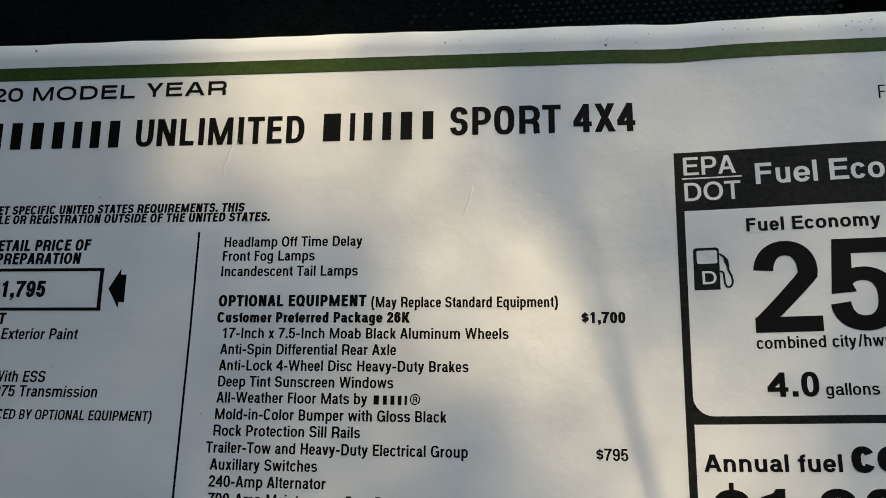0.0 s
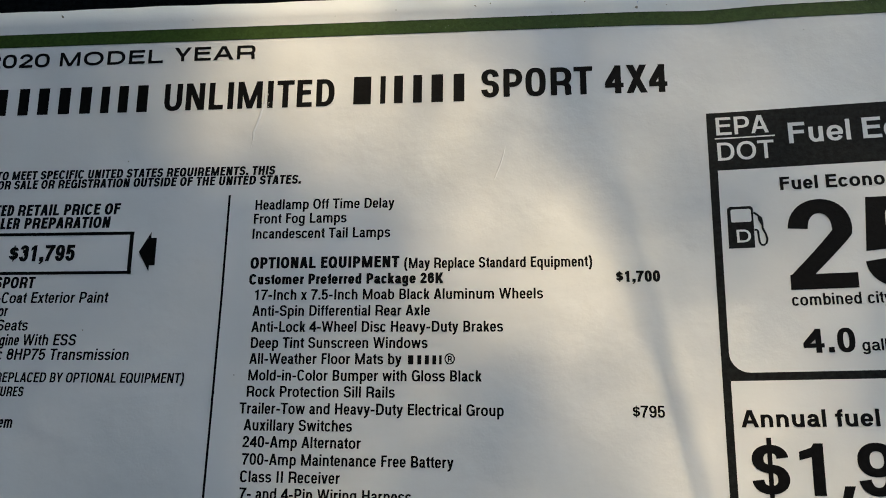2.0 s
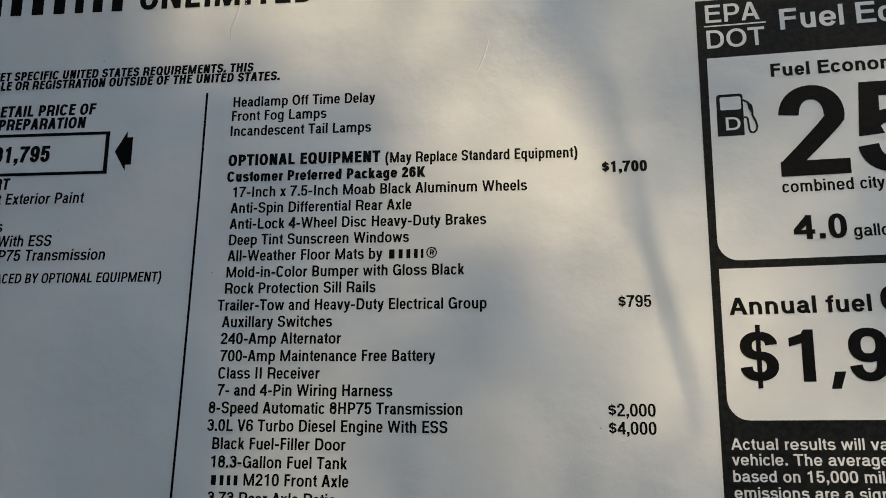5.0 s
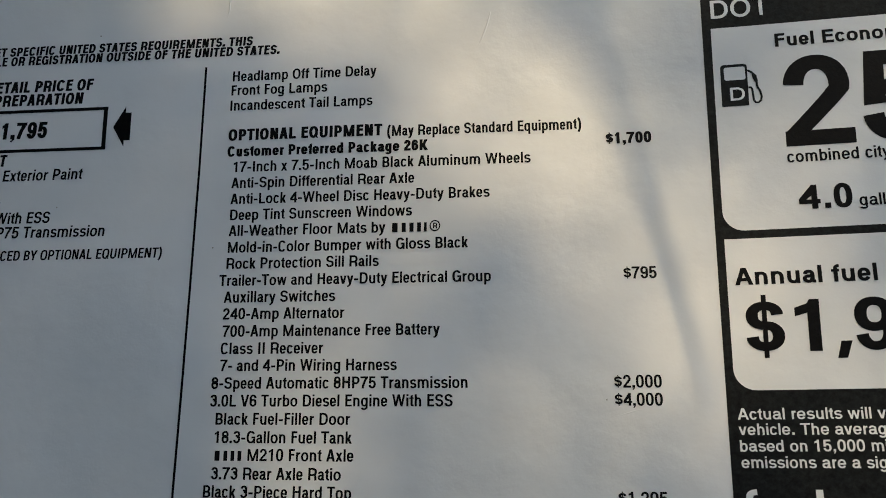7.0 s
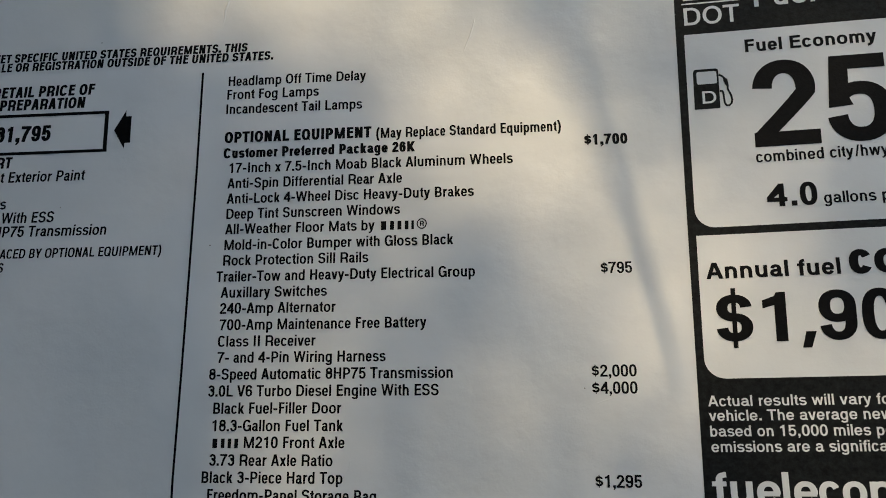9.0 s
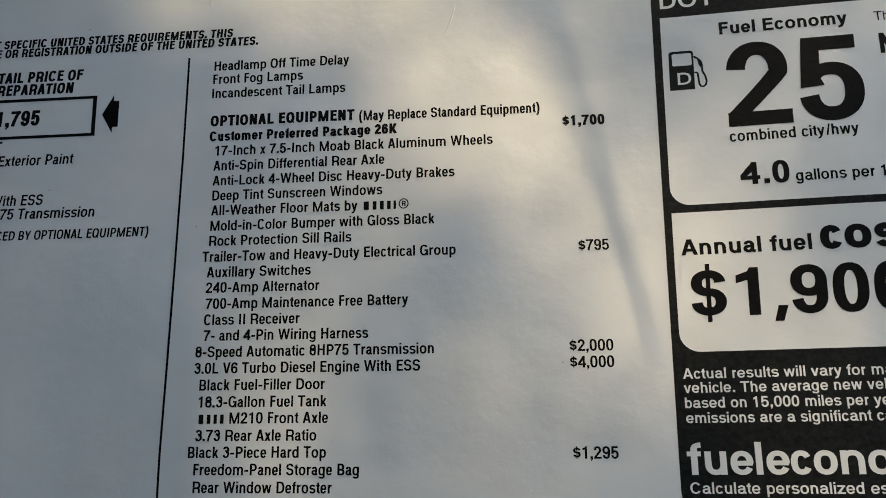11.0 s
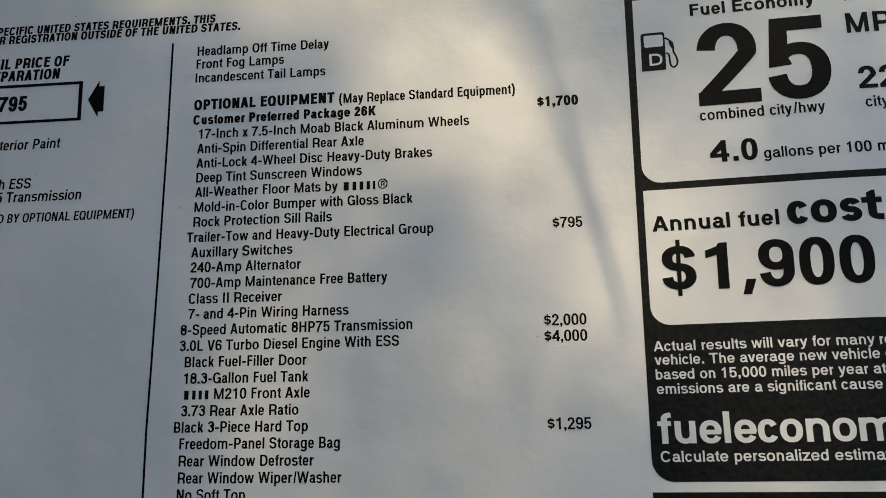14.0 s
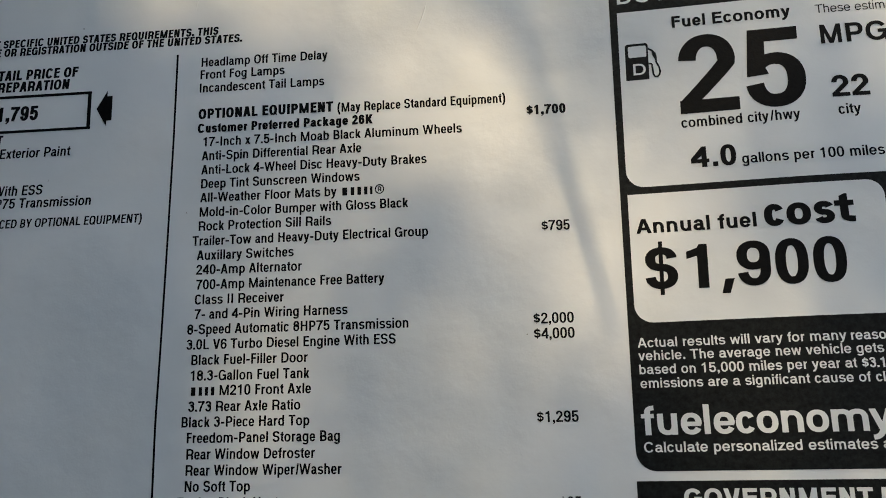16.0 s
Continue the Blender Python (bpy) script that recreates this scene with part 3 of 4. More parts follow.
def crease(parent, points, width, height):
    """A raised fold in the paper that tapers out at both ends."""
    verts, n = [], len(points)
    for k, (u, v) in enumerate(points):
        (a, b), (c, d) = points[max(0, k - 1)], points[min(n - 1, k + 1)]
        m = math.hypot(c - a, d - b)
        s = math.sin(math.pi * (k + 0.15) / (n - 0.7))
        nu, nv = -(d - b) / m * width * s / 2, (c - a) / m * width * s / 2
        verts += [place(u + nu, v + nv, 0.01), place(u + nu * 0.2, v + nv * 0.2, 0.01 + height * s), place(u - nu, v - nv, 0.01)]
    faces = []
    for k in range(n - 1):
        b = 3 * k
        faces += [(b, b + 1, b + 4, b + 3), (b + 1, b + 2, b + 5, b + 4)]
    return mesh_object("crease", verts, faces, PAPER, parent)


def speck(parent, u, v, size, material=None, stretch=1.0, turn=0.0, name="speck", up=0.04):
    """A small stain of uneven outline."""
    rng = random.Random(int(u * 31 + v * 17))
    pts = []
    for k in range(9):
        r, a = size * rng.uniform(0.55, 1.1), k * 2 * math.pi / 9
        x, y = r * stretch * math.cos(a), r * math.sin(a)
        pts.append((u + x * math.cos(turn) - y * math.sin(turn), v + x * math.sin(turn) + y * math.cos(turn)))
    return outline(name, pts, material or DIRT, parent, up)


# ---- ground, and an unseen cabin shell added to shape the skylight ----
def structure(name, bm, material, label):
    ob = part(name, bm, material, None, label)
    return tagged(ob, label, name.split("_")[0], kind="structure")


structure("ground", box_bm(-600, 600, -600, 600, -0.3, 0.0), GROUND, "grey asphalt ground outside the car")
structure("floor", box_bm(-0.9, 0.9, -0.55, 0.46, -0.02, 0.26), CARPET, "dark carpeted cabin floor of the car")
# low here, so that the sun has a way in
structure("wall_north", box_bm(-0.9, 0.9, 0.46, 0.52, -0.02, 0.56), TRIM, "plain dark sill, unseen, under an opening left for the sun")
# two uprights added to dim the skylight on the sheet's left
structure("pillar_north", box_bm(-0.9, -0.22, 0.46, 0.52, 0.56, 1.52), TRIM, "plain dark upright, unseen, added to hold skylight off the sheet's left")
structure("pillar_south", box_bm(-0.9, -0.22, -0.61, -0.55, 0.95, 1.52), TRIM, "plain dark near upright, unseen, added to hold skylight off the sheet's left")
structure("wall_south", box_bm(-0.9, 0.9, -0.61, -0.55, -0.02, 0.95), TRIM, "plain dark panel, unseen, closing the near side below an opening")
# cover added overhead, so that skylight comes mostly from the right
structure("ceiling", box_bm(-0.96, 0.55, -0.61, 0.52, 1.52, 1.56), LINER, "plain grey roof lining, unseen, added to cut the skylight")
structure("wall_west", box_bm(-0.96, -0.90, -0.61, 0.52, -0.02, 1.52), TRIM, "plain dark panel closing the cabin")


# ---- seat ----
def seat_top(x, y):
    """Height of the seat's cloth: it carries the sheet, and falls off gently past it."""
    u, v = x * 1000, y * 1000
    return SEAT_Z + (lift(u, v) - 1.3) / 1000


def build_seat():
    seat = tagged(new("car_seat"), "black cloth car seat cushion with woven centre and side bolster", "car seat")
    seat.location = (0, 0, 0.26)

    def surf(name, x0, x1, y0, y1, material, crown, label, size=0.01):
        xs, ys = steps(x0, x1, size), steps(y0, y1, size)
        verts = []
        for y in ys:
            for x in xs:
                d = min(x - x0, x1 - x, 0.012)
                verts.append((x, y, crown(x, y) - 0.010 * (1 - math.sqrt(max(0, 1 - (1 - d / 0.012) ** 2))) - 0.26))
        n, top = len(xs), len(verts)
        verts += [(x, y, 0.40 - 0.26) for x, y, z in verts]
        faces = [(j * n + i, j * n + i + 1, (j + 1) * n + i + 1, (j + 1) * n + i) for j in range(len(ys) - 1) for i in range(n - 1)]
        ring = [i for i in range(n)] + [j * n + n - 1 for j in range(1, len(ys))] + [(len(ys) - 1) * n + i for i in range(n - 2, -1, -1)] + [j * n for j in range(len(ys) - 2, 0, -1)]
        faces += [(b, a, a + top, b + top) for a, b in zip(ring, ring[1:] + ring[:1])]
        ob = mesh_object(name, verts, faces, material, seat, True)
        return tagged(ob, label)

    surf("insert", -0.23, 0.0660, -0.24, 0.30, CLOTH, seat_top, "woven black cloth centre panel", 0.006)
    surf("bolster", 0.0685, 0.26, -0.24, 0.30, CLOTH, lambda x, y: seat_top(x, y) + 0.000, "plain black cloth side bolster", 0.006)
    part("seat_base", box_bm(-0.30, 0.25, -0.23, 0.29, -0.0, 0.20, 0.02), TRIM, seat, "dark plastic seat base")
    # unseen upright, added so that the sheet's left side gets less skylight
    rest = box_bm(-0.33, -0.203, -0.30, 0.34, 0.18, 1.20, 0.03)
    part("shade_backrest", rest, CLOTH, seat, "unseen tall black cloth upright, added to darken the sheet's left side")
    # woven knots where the cloth shows past the sheet, left out leftwards to imitate its darkness
    rng = random.Random(4)
    verts, faces = [], []
    pitch = 1.9
    for j in range(22):
        for i in range(170):
            u = -170 + i * pitch + (0.5 * pitch if j % 2 else 0)
            y = 104 + j * pitch * 0.8
            if u > 64.5 or rng.random() > (u + 35) / 45:
                continue
            x, yy = (u + rng.uniform(-0.12, 0.12)) / 1000, (y + rng.uniform(-0.12, 0.12)) / 1000
            z = seat_top(x, yy) - 0.26
            r, hgt, b = 0.00055 * rng.uniform(0.7, 1.15), 0.00036 * rng.uniform(0.6, 1.2), len(verts)
            for k in range(6):
                verts.append((x + r * 1.2 * math.cos(k * math.pi / 3), yy + r * math.sin(k * math.pi / 3), z - 0.0001))
            verts.append((x, yy, z + hgt))
            faces += [(b + k, b + (k + 1) % 6, b + 6) for k in range(6)]
    tagged(mesh_object("knot_weave", verts, faces, THREAD, seat, True), "grey thread knots of the weave", kind="stuff")
    return seat


build_seat()


# ---- the printed sheet ----
def build_label():
    lab = tagged(new("window_label"), "white paper car price label with black print lying on the seat", "paper label")
    paper_sheet(lab)
    panel("green_stripe", -196, 196, 101.55, 104.72, GREEN, lab, 0.05, label="dark green printed stripe")
    # sharpening halo along the stripe, drawn as thin dark lines
    panel("stripe_halo", -196, 196, 104.66, 104.80, HALO, lab, 0.08)
    panel("stripe_halo", -196, 196, 101.47, 101.61, HALO, lab, 0.08)
    t = text
    # heading
    t(lab, "2020", 0, 96.2, 0, 3.5, 0.235, spans=(-143.2, -140.5, -140.0, -136.3, -135.6, -132.1, -131.6, -127.7))
    t(lab, "MODEL", 0, 96.25, 0, 3.5, 0.235, spans=(-125.0, -119.8, -118.9, -113.8, -112.8, -108.3, -107.3, -103.3, -102.4, -98.7))
    t(lab, "YEAR", 0, 96.5, 0, 3.5, 0.235, spans=(-95.9, -91.7, -90.9, -86.8, -86.2, -81.2, -80.4, -75.9))
    letter_bars(lab, 84.1, 6.65, -143.4, -136.1, -135.4, -131.0, -130.4, -125.8, -125.1, -120.3, -119.6, -115.0, -114.1, -110.6, -109.8, -105.8, -105.2, -100.8)
    t(lab, "UNLIMITED", 0, 84.2, 0, 6.65, 0.205, spans=(-97.5, -93.1, -92.2, -87.6, -86.5, -83.0, -81.9, -80.6, -79.5, -73.6, -72.3, -71.0, -70.1, -66.0, -65.3, -61.7, -60.7, -56.4))
    letter_bars(lab, 84.45, 6.7, -53.3, -46.5, -45.7, -44.5, -43.2, -39.8, -38.8, -35.4, -34.8, -30.4, -29.7, -25.6)
    t(lab, "SPORT", 0, 85.2, 0, 6.7, 0.205, spans=(-22.6, -18.6, -17.6, -13.4, -12.7, -8.2, -7.1, -2.5, -2.0, 2.1))
    t(lab, "4X4", 0, 85.2, 0, 6.7, 0.205, spans=(4.8, 8.8, 9.3, 14.0, 14.3, 18.2))
    t(lab, "Fo", 68.9, 89.7, 0, 3.4, 0.1)
    # first column
    t(lab, "D", -139.2, 68.15, 0, 2.1, 0.25, 0.09, anchor="right")
    t(lab, "TO MEET SPECIFIC UNITED STATES REQUIREMENTS. THIS", -137.9, 68.12, 68.3, 2.1, 0.25, 0.09)
    t(lab, "FOR SALE OR REGISTRATION OUTSIDE OF THE UNITED STATES.", -138.7, 65.86, 75.2, 2.1, 0.25, 0.09)
    t(lab, "SUGGESTED", -132.4, 59.45, 0, 2.64, 0.25, 0.09, anchor="right")
    t(lab, "RETAIL PRICE OF", -131.3, 59.43, 25.3, 2.64, 0.25, 0.09)
    t(lab, "DEALER", -130.6, 56.35, 0, 2.64, 0.25, 0.09, anchor="right")
    t(lab, "PREPARATION", -129.3, 56.33, 21.1, 2.64, 0.25, 0.09)
    panel("price_box", -196, -101.9, 54.65, 55.35, INK, lab, 0.06)
    panel("price_box", -196, -101.9, 45.6, 46.3, INK, lab, 0.06)
    panel("price_box", -102.9, -101.95, 46.3, 54.65, INK, lab, 0.06)
    t(lab, "$31,795", -132.2, 48.72, 16.2, 3.74, 0.24, 0.05)
    outline("arrow", [(-100.45, 50.6), (-97.75, 46.1), (-97.75, 47.5), (-96.4, 47.5), (-96.4, 53.8), (-97.75, 53.8), (-97.75, 55.25)], INK, lab, 0.06, "black arrow pointing at the price")
    t(lab, "SPORT", -134.9, 42.5, 9.9, 2.64, 0.24, 0.09)
    t(lab, "Clear-", -133.0, 39.1, 0, 2.5, 0.185, 0.09, anchor="right")
    t(lab, "Coat Exterior Paint", -132.7, 39.1, 25.9, 2.5, 0.185, 0.09)
    t(lab, "Color", -130.8, 36.15, 0, 2.5, 0.185, 0.09, anchor="right")
    t(lab, "t", -134.0, 32.9, 0, 2.5, 0.185, 0.09, anchor="right")
    t(lab, "Seats", -133.1, 32.9, 7.7, 2.5, 0.185, 0.09)
    t(lab, "Engine", -127.2, 29.6, 0, 2.5, 0.185, 0.09, anchor="right")
    t(lab, "With ESS", -126.3, 29.6, 12.85, 2.5, 0.185, 0.09)
    t(lab, "Automatic", -130.8, 26.4, 0, 2.5, 0.185, 0.09, anchor="right")
    t(lab, "8HP75 Transmission", -129.7, 26.4, 29.1, 2.5, 0.185, 0.09)
    t(lab, "UNLESS", -132.6, 21.5, 0, 2.15, 0.185, 0.09, anchor="right")
    t(lab, "REPLACED BY OPTIONAL EQUIPMENT)", -131.75, 21.5, 44.35, 2.15, 0.185, 0.09)
    t(lab, "FEATURES", -124.6, 18.4, 0, 2.15, 0.185, 0.09, anchor="right")
    t(lab, "System", -126.3, 11.65, 0, 2.5, 0.185, 0.09, anchor="right")
    stroke("column_rule", [(-79.85, 63.5), (-80.1, 40), (-80.57, 15), (-80.95, -5), (-81.38, -26), (-81.25, -42), (-81.6, -110)], 0.5, INK, lab, 0.06, "thin black column rule")
    # second column
    t(lab, "Headlamp Off Time Delay", -73.64, 59.93, 31.8, 2.32)
    t(lab, "Front Fog Lamps", -73.8, 56.72, 21.3, 2.32)
    t(lab, "Incandescent Tail Lamps", -73.9, 53.27, 31.3, 2.32)
    t(lab, "OPTIONAL EQUIPMENT", -73.95, 46.5, 33.5, 2.55, 0.262)
    t(lab, "(May Replace Standard Equipment)", -39.3, 46.25, 39.9, 2.32)
    t(lab, "Customer Preferred Package 26K", -74.0, 42.95, 43.2, 2.32, 0.262)
    t(lab, "17-Inch x 7.5-Inch Moab Black Aluminum Wheels", -72.5, 39.5, 62.8, 2.32)
    t(lab, "Anti-Spin Differential Rear Axle", -72.8, 36.0, 39.2, 2.32)
    t(lab, "Anti-Lock 4-Wheel Disc Heavy-Duty Brakes", -72.8, 32.52, 54.7, 2.32)
    t(lab, "Deep Tint Sunscreen Windows", -72.7, 29.07, 38.7, 2.32)
    t(lab, "All-Weather Floor Mats by", -72.8, 25.66, 33.3, 2.32)
    letter_bars(lab, 25.66, 1.9, -38.5, -36.6, -36.4, -35.0, -34.8, -33.4, -33.2, -31.9, -31.7, -30.8)
    t(lab, "\u00ae", -30.4, 25.66, 2.2, 2.32, 0.11)
    t(lab, "Mold-in-Color Bumper with Gloss Black", -72.8, 22.15, 50.2, 2.32)
    t(lab, "Rock Protection Sill Rails", -72.9, 18.73, 32.15, 2.32)
    t(lab, "Trailer-Tow and Heavy-Duty Electrical Group", -74.3, 15.2, 56.2, 2.32)
    t(lab, "Auxillary Switches", -73.1, 11.74, 23.5, 2.32)
    t(lab, "240-Amp Alternator", -73.1, 8.3, 25.5, 2.32)
    t(lab, "700-Amp Maintenance Free Battery", -73.0, 4.77, 44.7, 2.32)
    t(lab, "Class II Receiver", -73.15, 1.28, 21.4, 2.32)
    t(lab, "7- and 4-Pin Wiring Harness", -73.1, -2.13, 36.3, 2.32)
    t(lab, "8-Speed Automatic 8HP75 Transmission", -74.7, -5.62, 51.8, 2.32)
    t(lab, "3.0L V6 Turbo Diesel Engine With ESS", -74.75, -9.1, 48.95, 2.32)
    t(lab, "Black Fuel-Filler Door", -73.4, -12.63, 27.5, 2.32)
    t(lab, "18.3-Gallon Fuel Tank", -73.4, -16.17, 27.9, 2.32)
    letter_bars(lab, -19.54, 1.9, -73.5, -71.8, -71.6, -70.3, -70.1, -68.9, -68.7, -67.4)
    t(lab, "M210 Front Axle", -66.4, -19.54, 21.3, 2.32)
    t(lab, "3.73 Rear Axle Ratio", -73.7, -23.08, 26.2, 2.32)
    t(lab, "Black 3-Piece Hard Top", -75.1, -26.5, 29.75, 2.32)
    t(lab, "Freedom-Panel Storage Bag", -73.7, -29.97, 35.3, 2.32)
    t(lab, "Rear Window Defroster", -73.65, -33.52, 29.7, 2.32)
    t(lab, "Rear Window Wiper/Washer", -73.65, -37.0, 35.7, 2.32)
    t(lab, "No Soft Top", -73.7, -40.45, 15.1, 2.32)
    t(lab, "Engine Block Heater", -75.2, -43.95, 25.6, 2.32)
    for amount, u, v, w, b in (("$1,700", 5.45, 42.87, 8.95, 0.255), ("$795", 7.63, 15.2, 6.25, 0.182), ("$2,000", 4.9, -5.65, 8.75, 0.182),
                               ("$4,000", 4.87, -9.0, 8.77, 0.182), ("$1,295", 4.7, -26.82, 8.8, 0.182), ("$95", 8.7, -44.4, 4.5, 0.182)):
        t(lab, amount, u, v, w, 2.36, b, name="price")
    # economy block: black ground, white panels, print on both
    white = dict(material=PAPER, up=0.16)
    black = dict(up=0.16)
    panel("black_block", 25.9, 203 - 7.5, -37.2, 79.7, PANEL_INK, lab, 0.05, round_bl=4.2, label="solid black printed block", lean=0.0092)
    panel("black_block", 24.6, 195, -75, -39.15, PANEL_INK, lab, 0.05, label="solid black printed block")
    panel("white_panel", 27.5, 195, 24.0, 66.6, PAPER, lab, 0.10, round_bl=4.0, lean=0.013)
    panel("white_panel", 26.95, 81.0, -6.33, 22.4, PAPER, lab, 0.10, round_bl=4.0, round_br=3.4, round_tr=3.6, lean=0.010)
    panel("white_panel", 82.5, 195, -6.33, 22.4, PAPER, lab, 0.10)
    t(lab, "EPA", 27.75, 74.5, 10.8, 4.05, 0.18, **white)
    panel("divider", 27.35, 39.7, 73.6, 73.9, PAPER, lab, 0.12)
    t(lab, "DOT", 27.70, 68.75, 11.58, 4.05, 0.18, **white)
    t(lab, "Fuel", 42.45, 71.70, 12.33, 4.63, 0.205, **white)
    t(lab, "Economy", 57.36, 71.73, 27.47, 4.63, 0.205, **white)
    t(lab, "Fuel Economy", 39.78, 61.53, 26.45, 2.85, 0.235, **black)
    heavy(lab, "25", 40.38, 18.65, 13.5, 3.95, 3.05, (40.07, 53.13, 54.73, 67.83), name="digit", slant=0.018)
    t(lab, "combined city/hwy", 39.98, 37.13, 25.75, 2.4, 0.185, **black)
    t(lab, "These estimates", 71.70, 61.73, 20.40, 2.05, 0.125, **black)
    t(lab, "MPG", 72.10, 54.28, 14.40, 4.55, 0.215, **black)
    heavy(lab, "22", 41.58, 4.95, 3.6, 1.15, 0.86, (73.07, 76.83, 77.29, 81.05), name="digit")
    t(lab, "city", 73.88, 37.48, 4.73, 2.4, 0.185, **black)
    heavy(lab, "4.0", 27.63, 4.75, 3.5, 1.12, 0.86, (41.36, 45.31, 46.11, 47.09, 47.79, 51.15), name="digit")
    t(lab, "gallons per 100 miles", 52.33, 27.78, 29.94, 2.35, 0.185, **black)
    t(lab, "Annual fuel", 28.30, 13.39, 25.63, 3.3, 0.235, **black)
    heavy(lab, "cost", 13.28, 6.7, 4.8, 1.82, 1.38, (55.63, 59.93, 60.33, 65.43, 66.03, 70.27, 70.37, 74.44))
    heavy(lab, "$1,900", 0.63, 9.65, 7.0, 2.2, 1.6, (29.49, 36.42, 38.39, 42.84, 45.41, 48.18, 48.87, 55.83, 56.83, 63.63, 64.63, 71.39), name="digit", slant=0.02)
    t(lab, "Actual results will vary for many", 26.80, -11.60, 42.56, 2.05, 0.187, **white)
    t(lab, "reasons", 70.27, -11.65, 9.97, 2.05, 0.187, **white)
    t(lab, "vehicle. The average new vehicle gets", 26.80, -14.35, 49.57, 2.05, 0.187, **white)
    t(lab, "27", 77.90, -14.40, 2.54, 2.05, 0.187, **white)
    t(lab, "based on 15,000 miles per year at", 26.80, -17.28, 43.88, 2.05, 0.187, **white)
    t(lab, "$3.15", 71.70, -17.35, 6.20, 2.05, 0.187, **white)
    t(lab, "emissions are a significant cause of", 26.80, -20.17, 46.22, 2.05, 0.187, **white)
    t(lab, "climate", 74.03, -20.20, 8.75, 2.05, 0.187, **white)
    heavy(lab, "fueleconomy", -29.90, 6.05, 4.35, 1.3, 1.05, (26.40, 29.10, 29.69, 33.75, 34.44, 38.69, 38.89, 40.57, 41.06, 45.31, 45.51, 49.37, 49.66, 53.93, 54.53, 58.83, 59.43, 63.83, 64.33, 71.49, 71.70, 76.27), material=PAPER)
    t(lab, "Calculate personalized estimates", 26.60, -33.40, 46.01, 2.1, 0.187, **white)
    t(lab, "and", 73.63, -33.35, 4.68, 2.1, 0.187, **white)
    t(lab, "GOVERNMENT", 33.84, -44.60, 36.58, 3.9, 0.235, **white)
    t(lab, "5", 71.80, -44.60, 3.15, 3.9, 0.235, **white)
    # fuel pump sign
    panel("pump_body", 28.75, 33.95, 49.5, 58.45, PANEL_INK, lab, 0.14, round_tr=0.7, round_tl=0.7, label="black fuel pump sign", lean=0.02)
    panel("pump_window", 29.4, 33.5, 55.05, 57.85, PAPER, lab, 0.17, round_bl=0.4, round_br=0.4, round_tr=0.4, round_tl=0.4)
    t(lab, "D", 30.3, 50.7, 2.8, 2.75, 0.19, material=PAPER, up=0.19)
    stroke("pump_hose", [(33.95, 57.0), (34.7, 56.5), (35.45, 55.7), (35.6, 54.6), (35.55, 53.6), (36.1, 52.3), (36.3, 51.2), (36.1, 50.4), (35.6, 49.95), (35.05, 50.05), (34.75, 50.6), (34.65, 51.8), (34.6, 52.9), (34.4, 53.25), (33.9, 53.3)], 0.42, PANEL_INK, lab, 0.16)
    outline("pump_nozzle", [(34.7, 56.3), (35.45, 55.7), (35.65, 54.2), (35.3, 54.3), (34.85, 55.2)], PANEL_INK, lab, 0.17)
    # folds, scuffs and stains
    crease(lab, [(-72.6, 90.0), (-72.9, 88.0), (-73.0, 85.5), (-73.6, 83.5), (-74.3, 81.0), (-75.2, 78.5), (-75.2, 76.8), (-75.6, 74.5)], 0.7, 0.26)
    crease(lab, [(-17.3, 73.5), (-17.8, 71.5), (-18.6, 69.0), (-19.4, 67.0), (-20.0, 65.5)], 0.45, 0.14)
    crease(lab, [(5.2, -11.0), (7.0, -10.4), (9.0, -9.8), (11.0, -9.6)], 0.3, 0.03)
    crease(lab, [(-44.6, -24.6), (-44.0, -23.2), (-43.7, -21.6)], 0.35, 0.06)
    for u, v, size in ((12.4, 106.0, 0.42), (3.4, -7.9, 0.18), (-76.1, 23.3, 0.2), (30.2, 63.6, 0.25), (-42.5, 107.6, 0.18),
                       (-57.0, 106.6, 0.16), (22.0, 108.7, 0.15), (19.0, 106.5, 0.14), (47.8, 98.4, 0.14), (-92.0, 107.0, 0.15), (-20.4, 108.4, 0.2),
                       (-6.5, 105.6, 0.16), (1.0, 107.9, 0.16), (69.5, 106.9, 0.18), (-105.0, 72.0, 0.2), (-112.0, 33.0, 0.15), (40.0, 106.2, 0.14)):
        speck(lab, u, v, size)
    speck(lab, -125.6, 109.2, 0.25, stretch=2.6, turn=-0.8)
    speck(lab, -24.0, 107.9, 0.16, stretch=2.8, turn=-0.5)
    for u, v, size, stretch in ((64.0, 108.0, 0.2, 3.0), (65.2, 109.0, 0.14, 3.2), (61.9, 107.6, 0.12, 1.0), (38.0, 108.6, 0.2, 1.0), (40.6, 108.7, 0.2, 1.0), (43.4, 108.2, 0.18, 1.8),
                                (46.6, 108.4, 0.2, 1.0), (54.4, 107.8, 0.14, 1.2), (58.3, 108.2, 0.15, 1.4), (67.0, 106.8, 0.15, 3.0), (69.3, 109.2, 0.16, 2.6)):
        speck(lab, u, v, size, BLUE, stretch, 0.5, "blue_stain")
    # ink worn off along the fold and here and there on the stripe
    rng = random.Random(8)
    for k in range(26):
        speck(lab, -72.7 + rng.uniform(-0.9, 0.9), rng.uniform(84.3, 90.6), rng.uniform(0.04, 0.11), PAPER, rng.uniform(1, 2.5), rng.uniform(1.2, 1.9), "scuff", 0.12)
    for k in range(14):
        speck(lab, rng.uniform(-60, 70), rng.uniform(101.8, 104.4), rng.uniform(0.02, 0.045), PAPER, rng.uniform(1, 2), rng.uniform(0, 3), "scuff", 0.10)
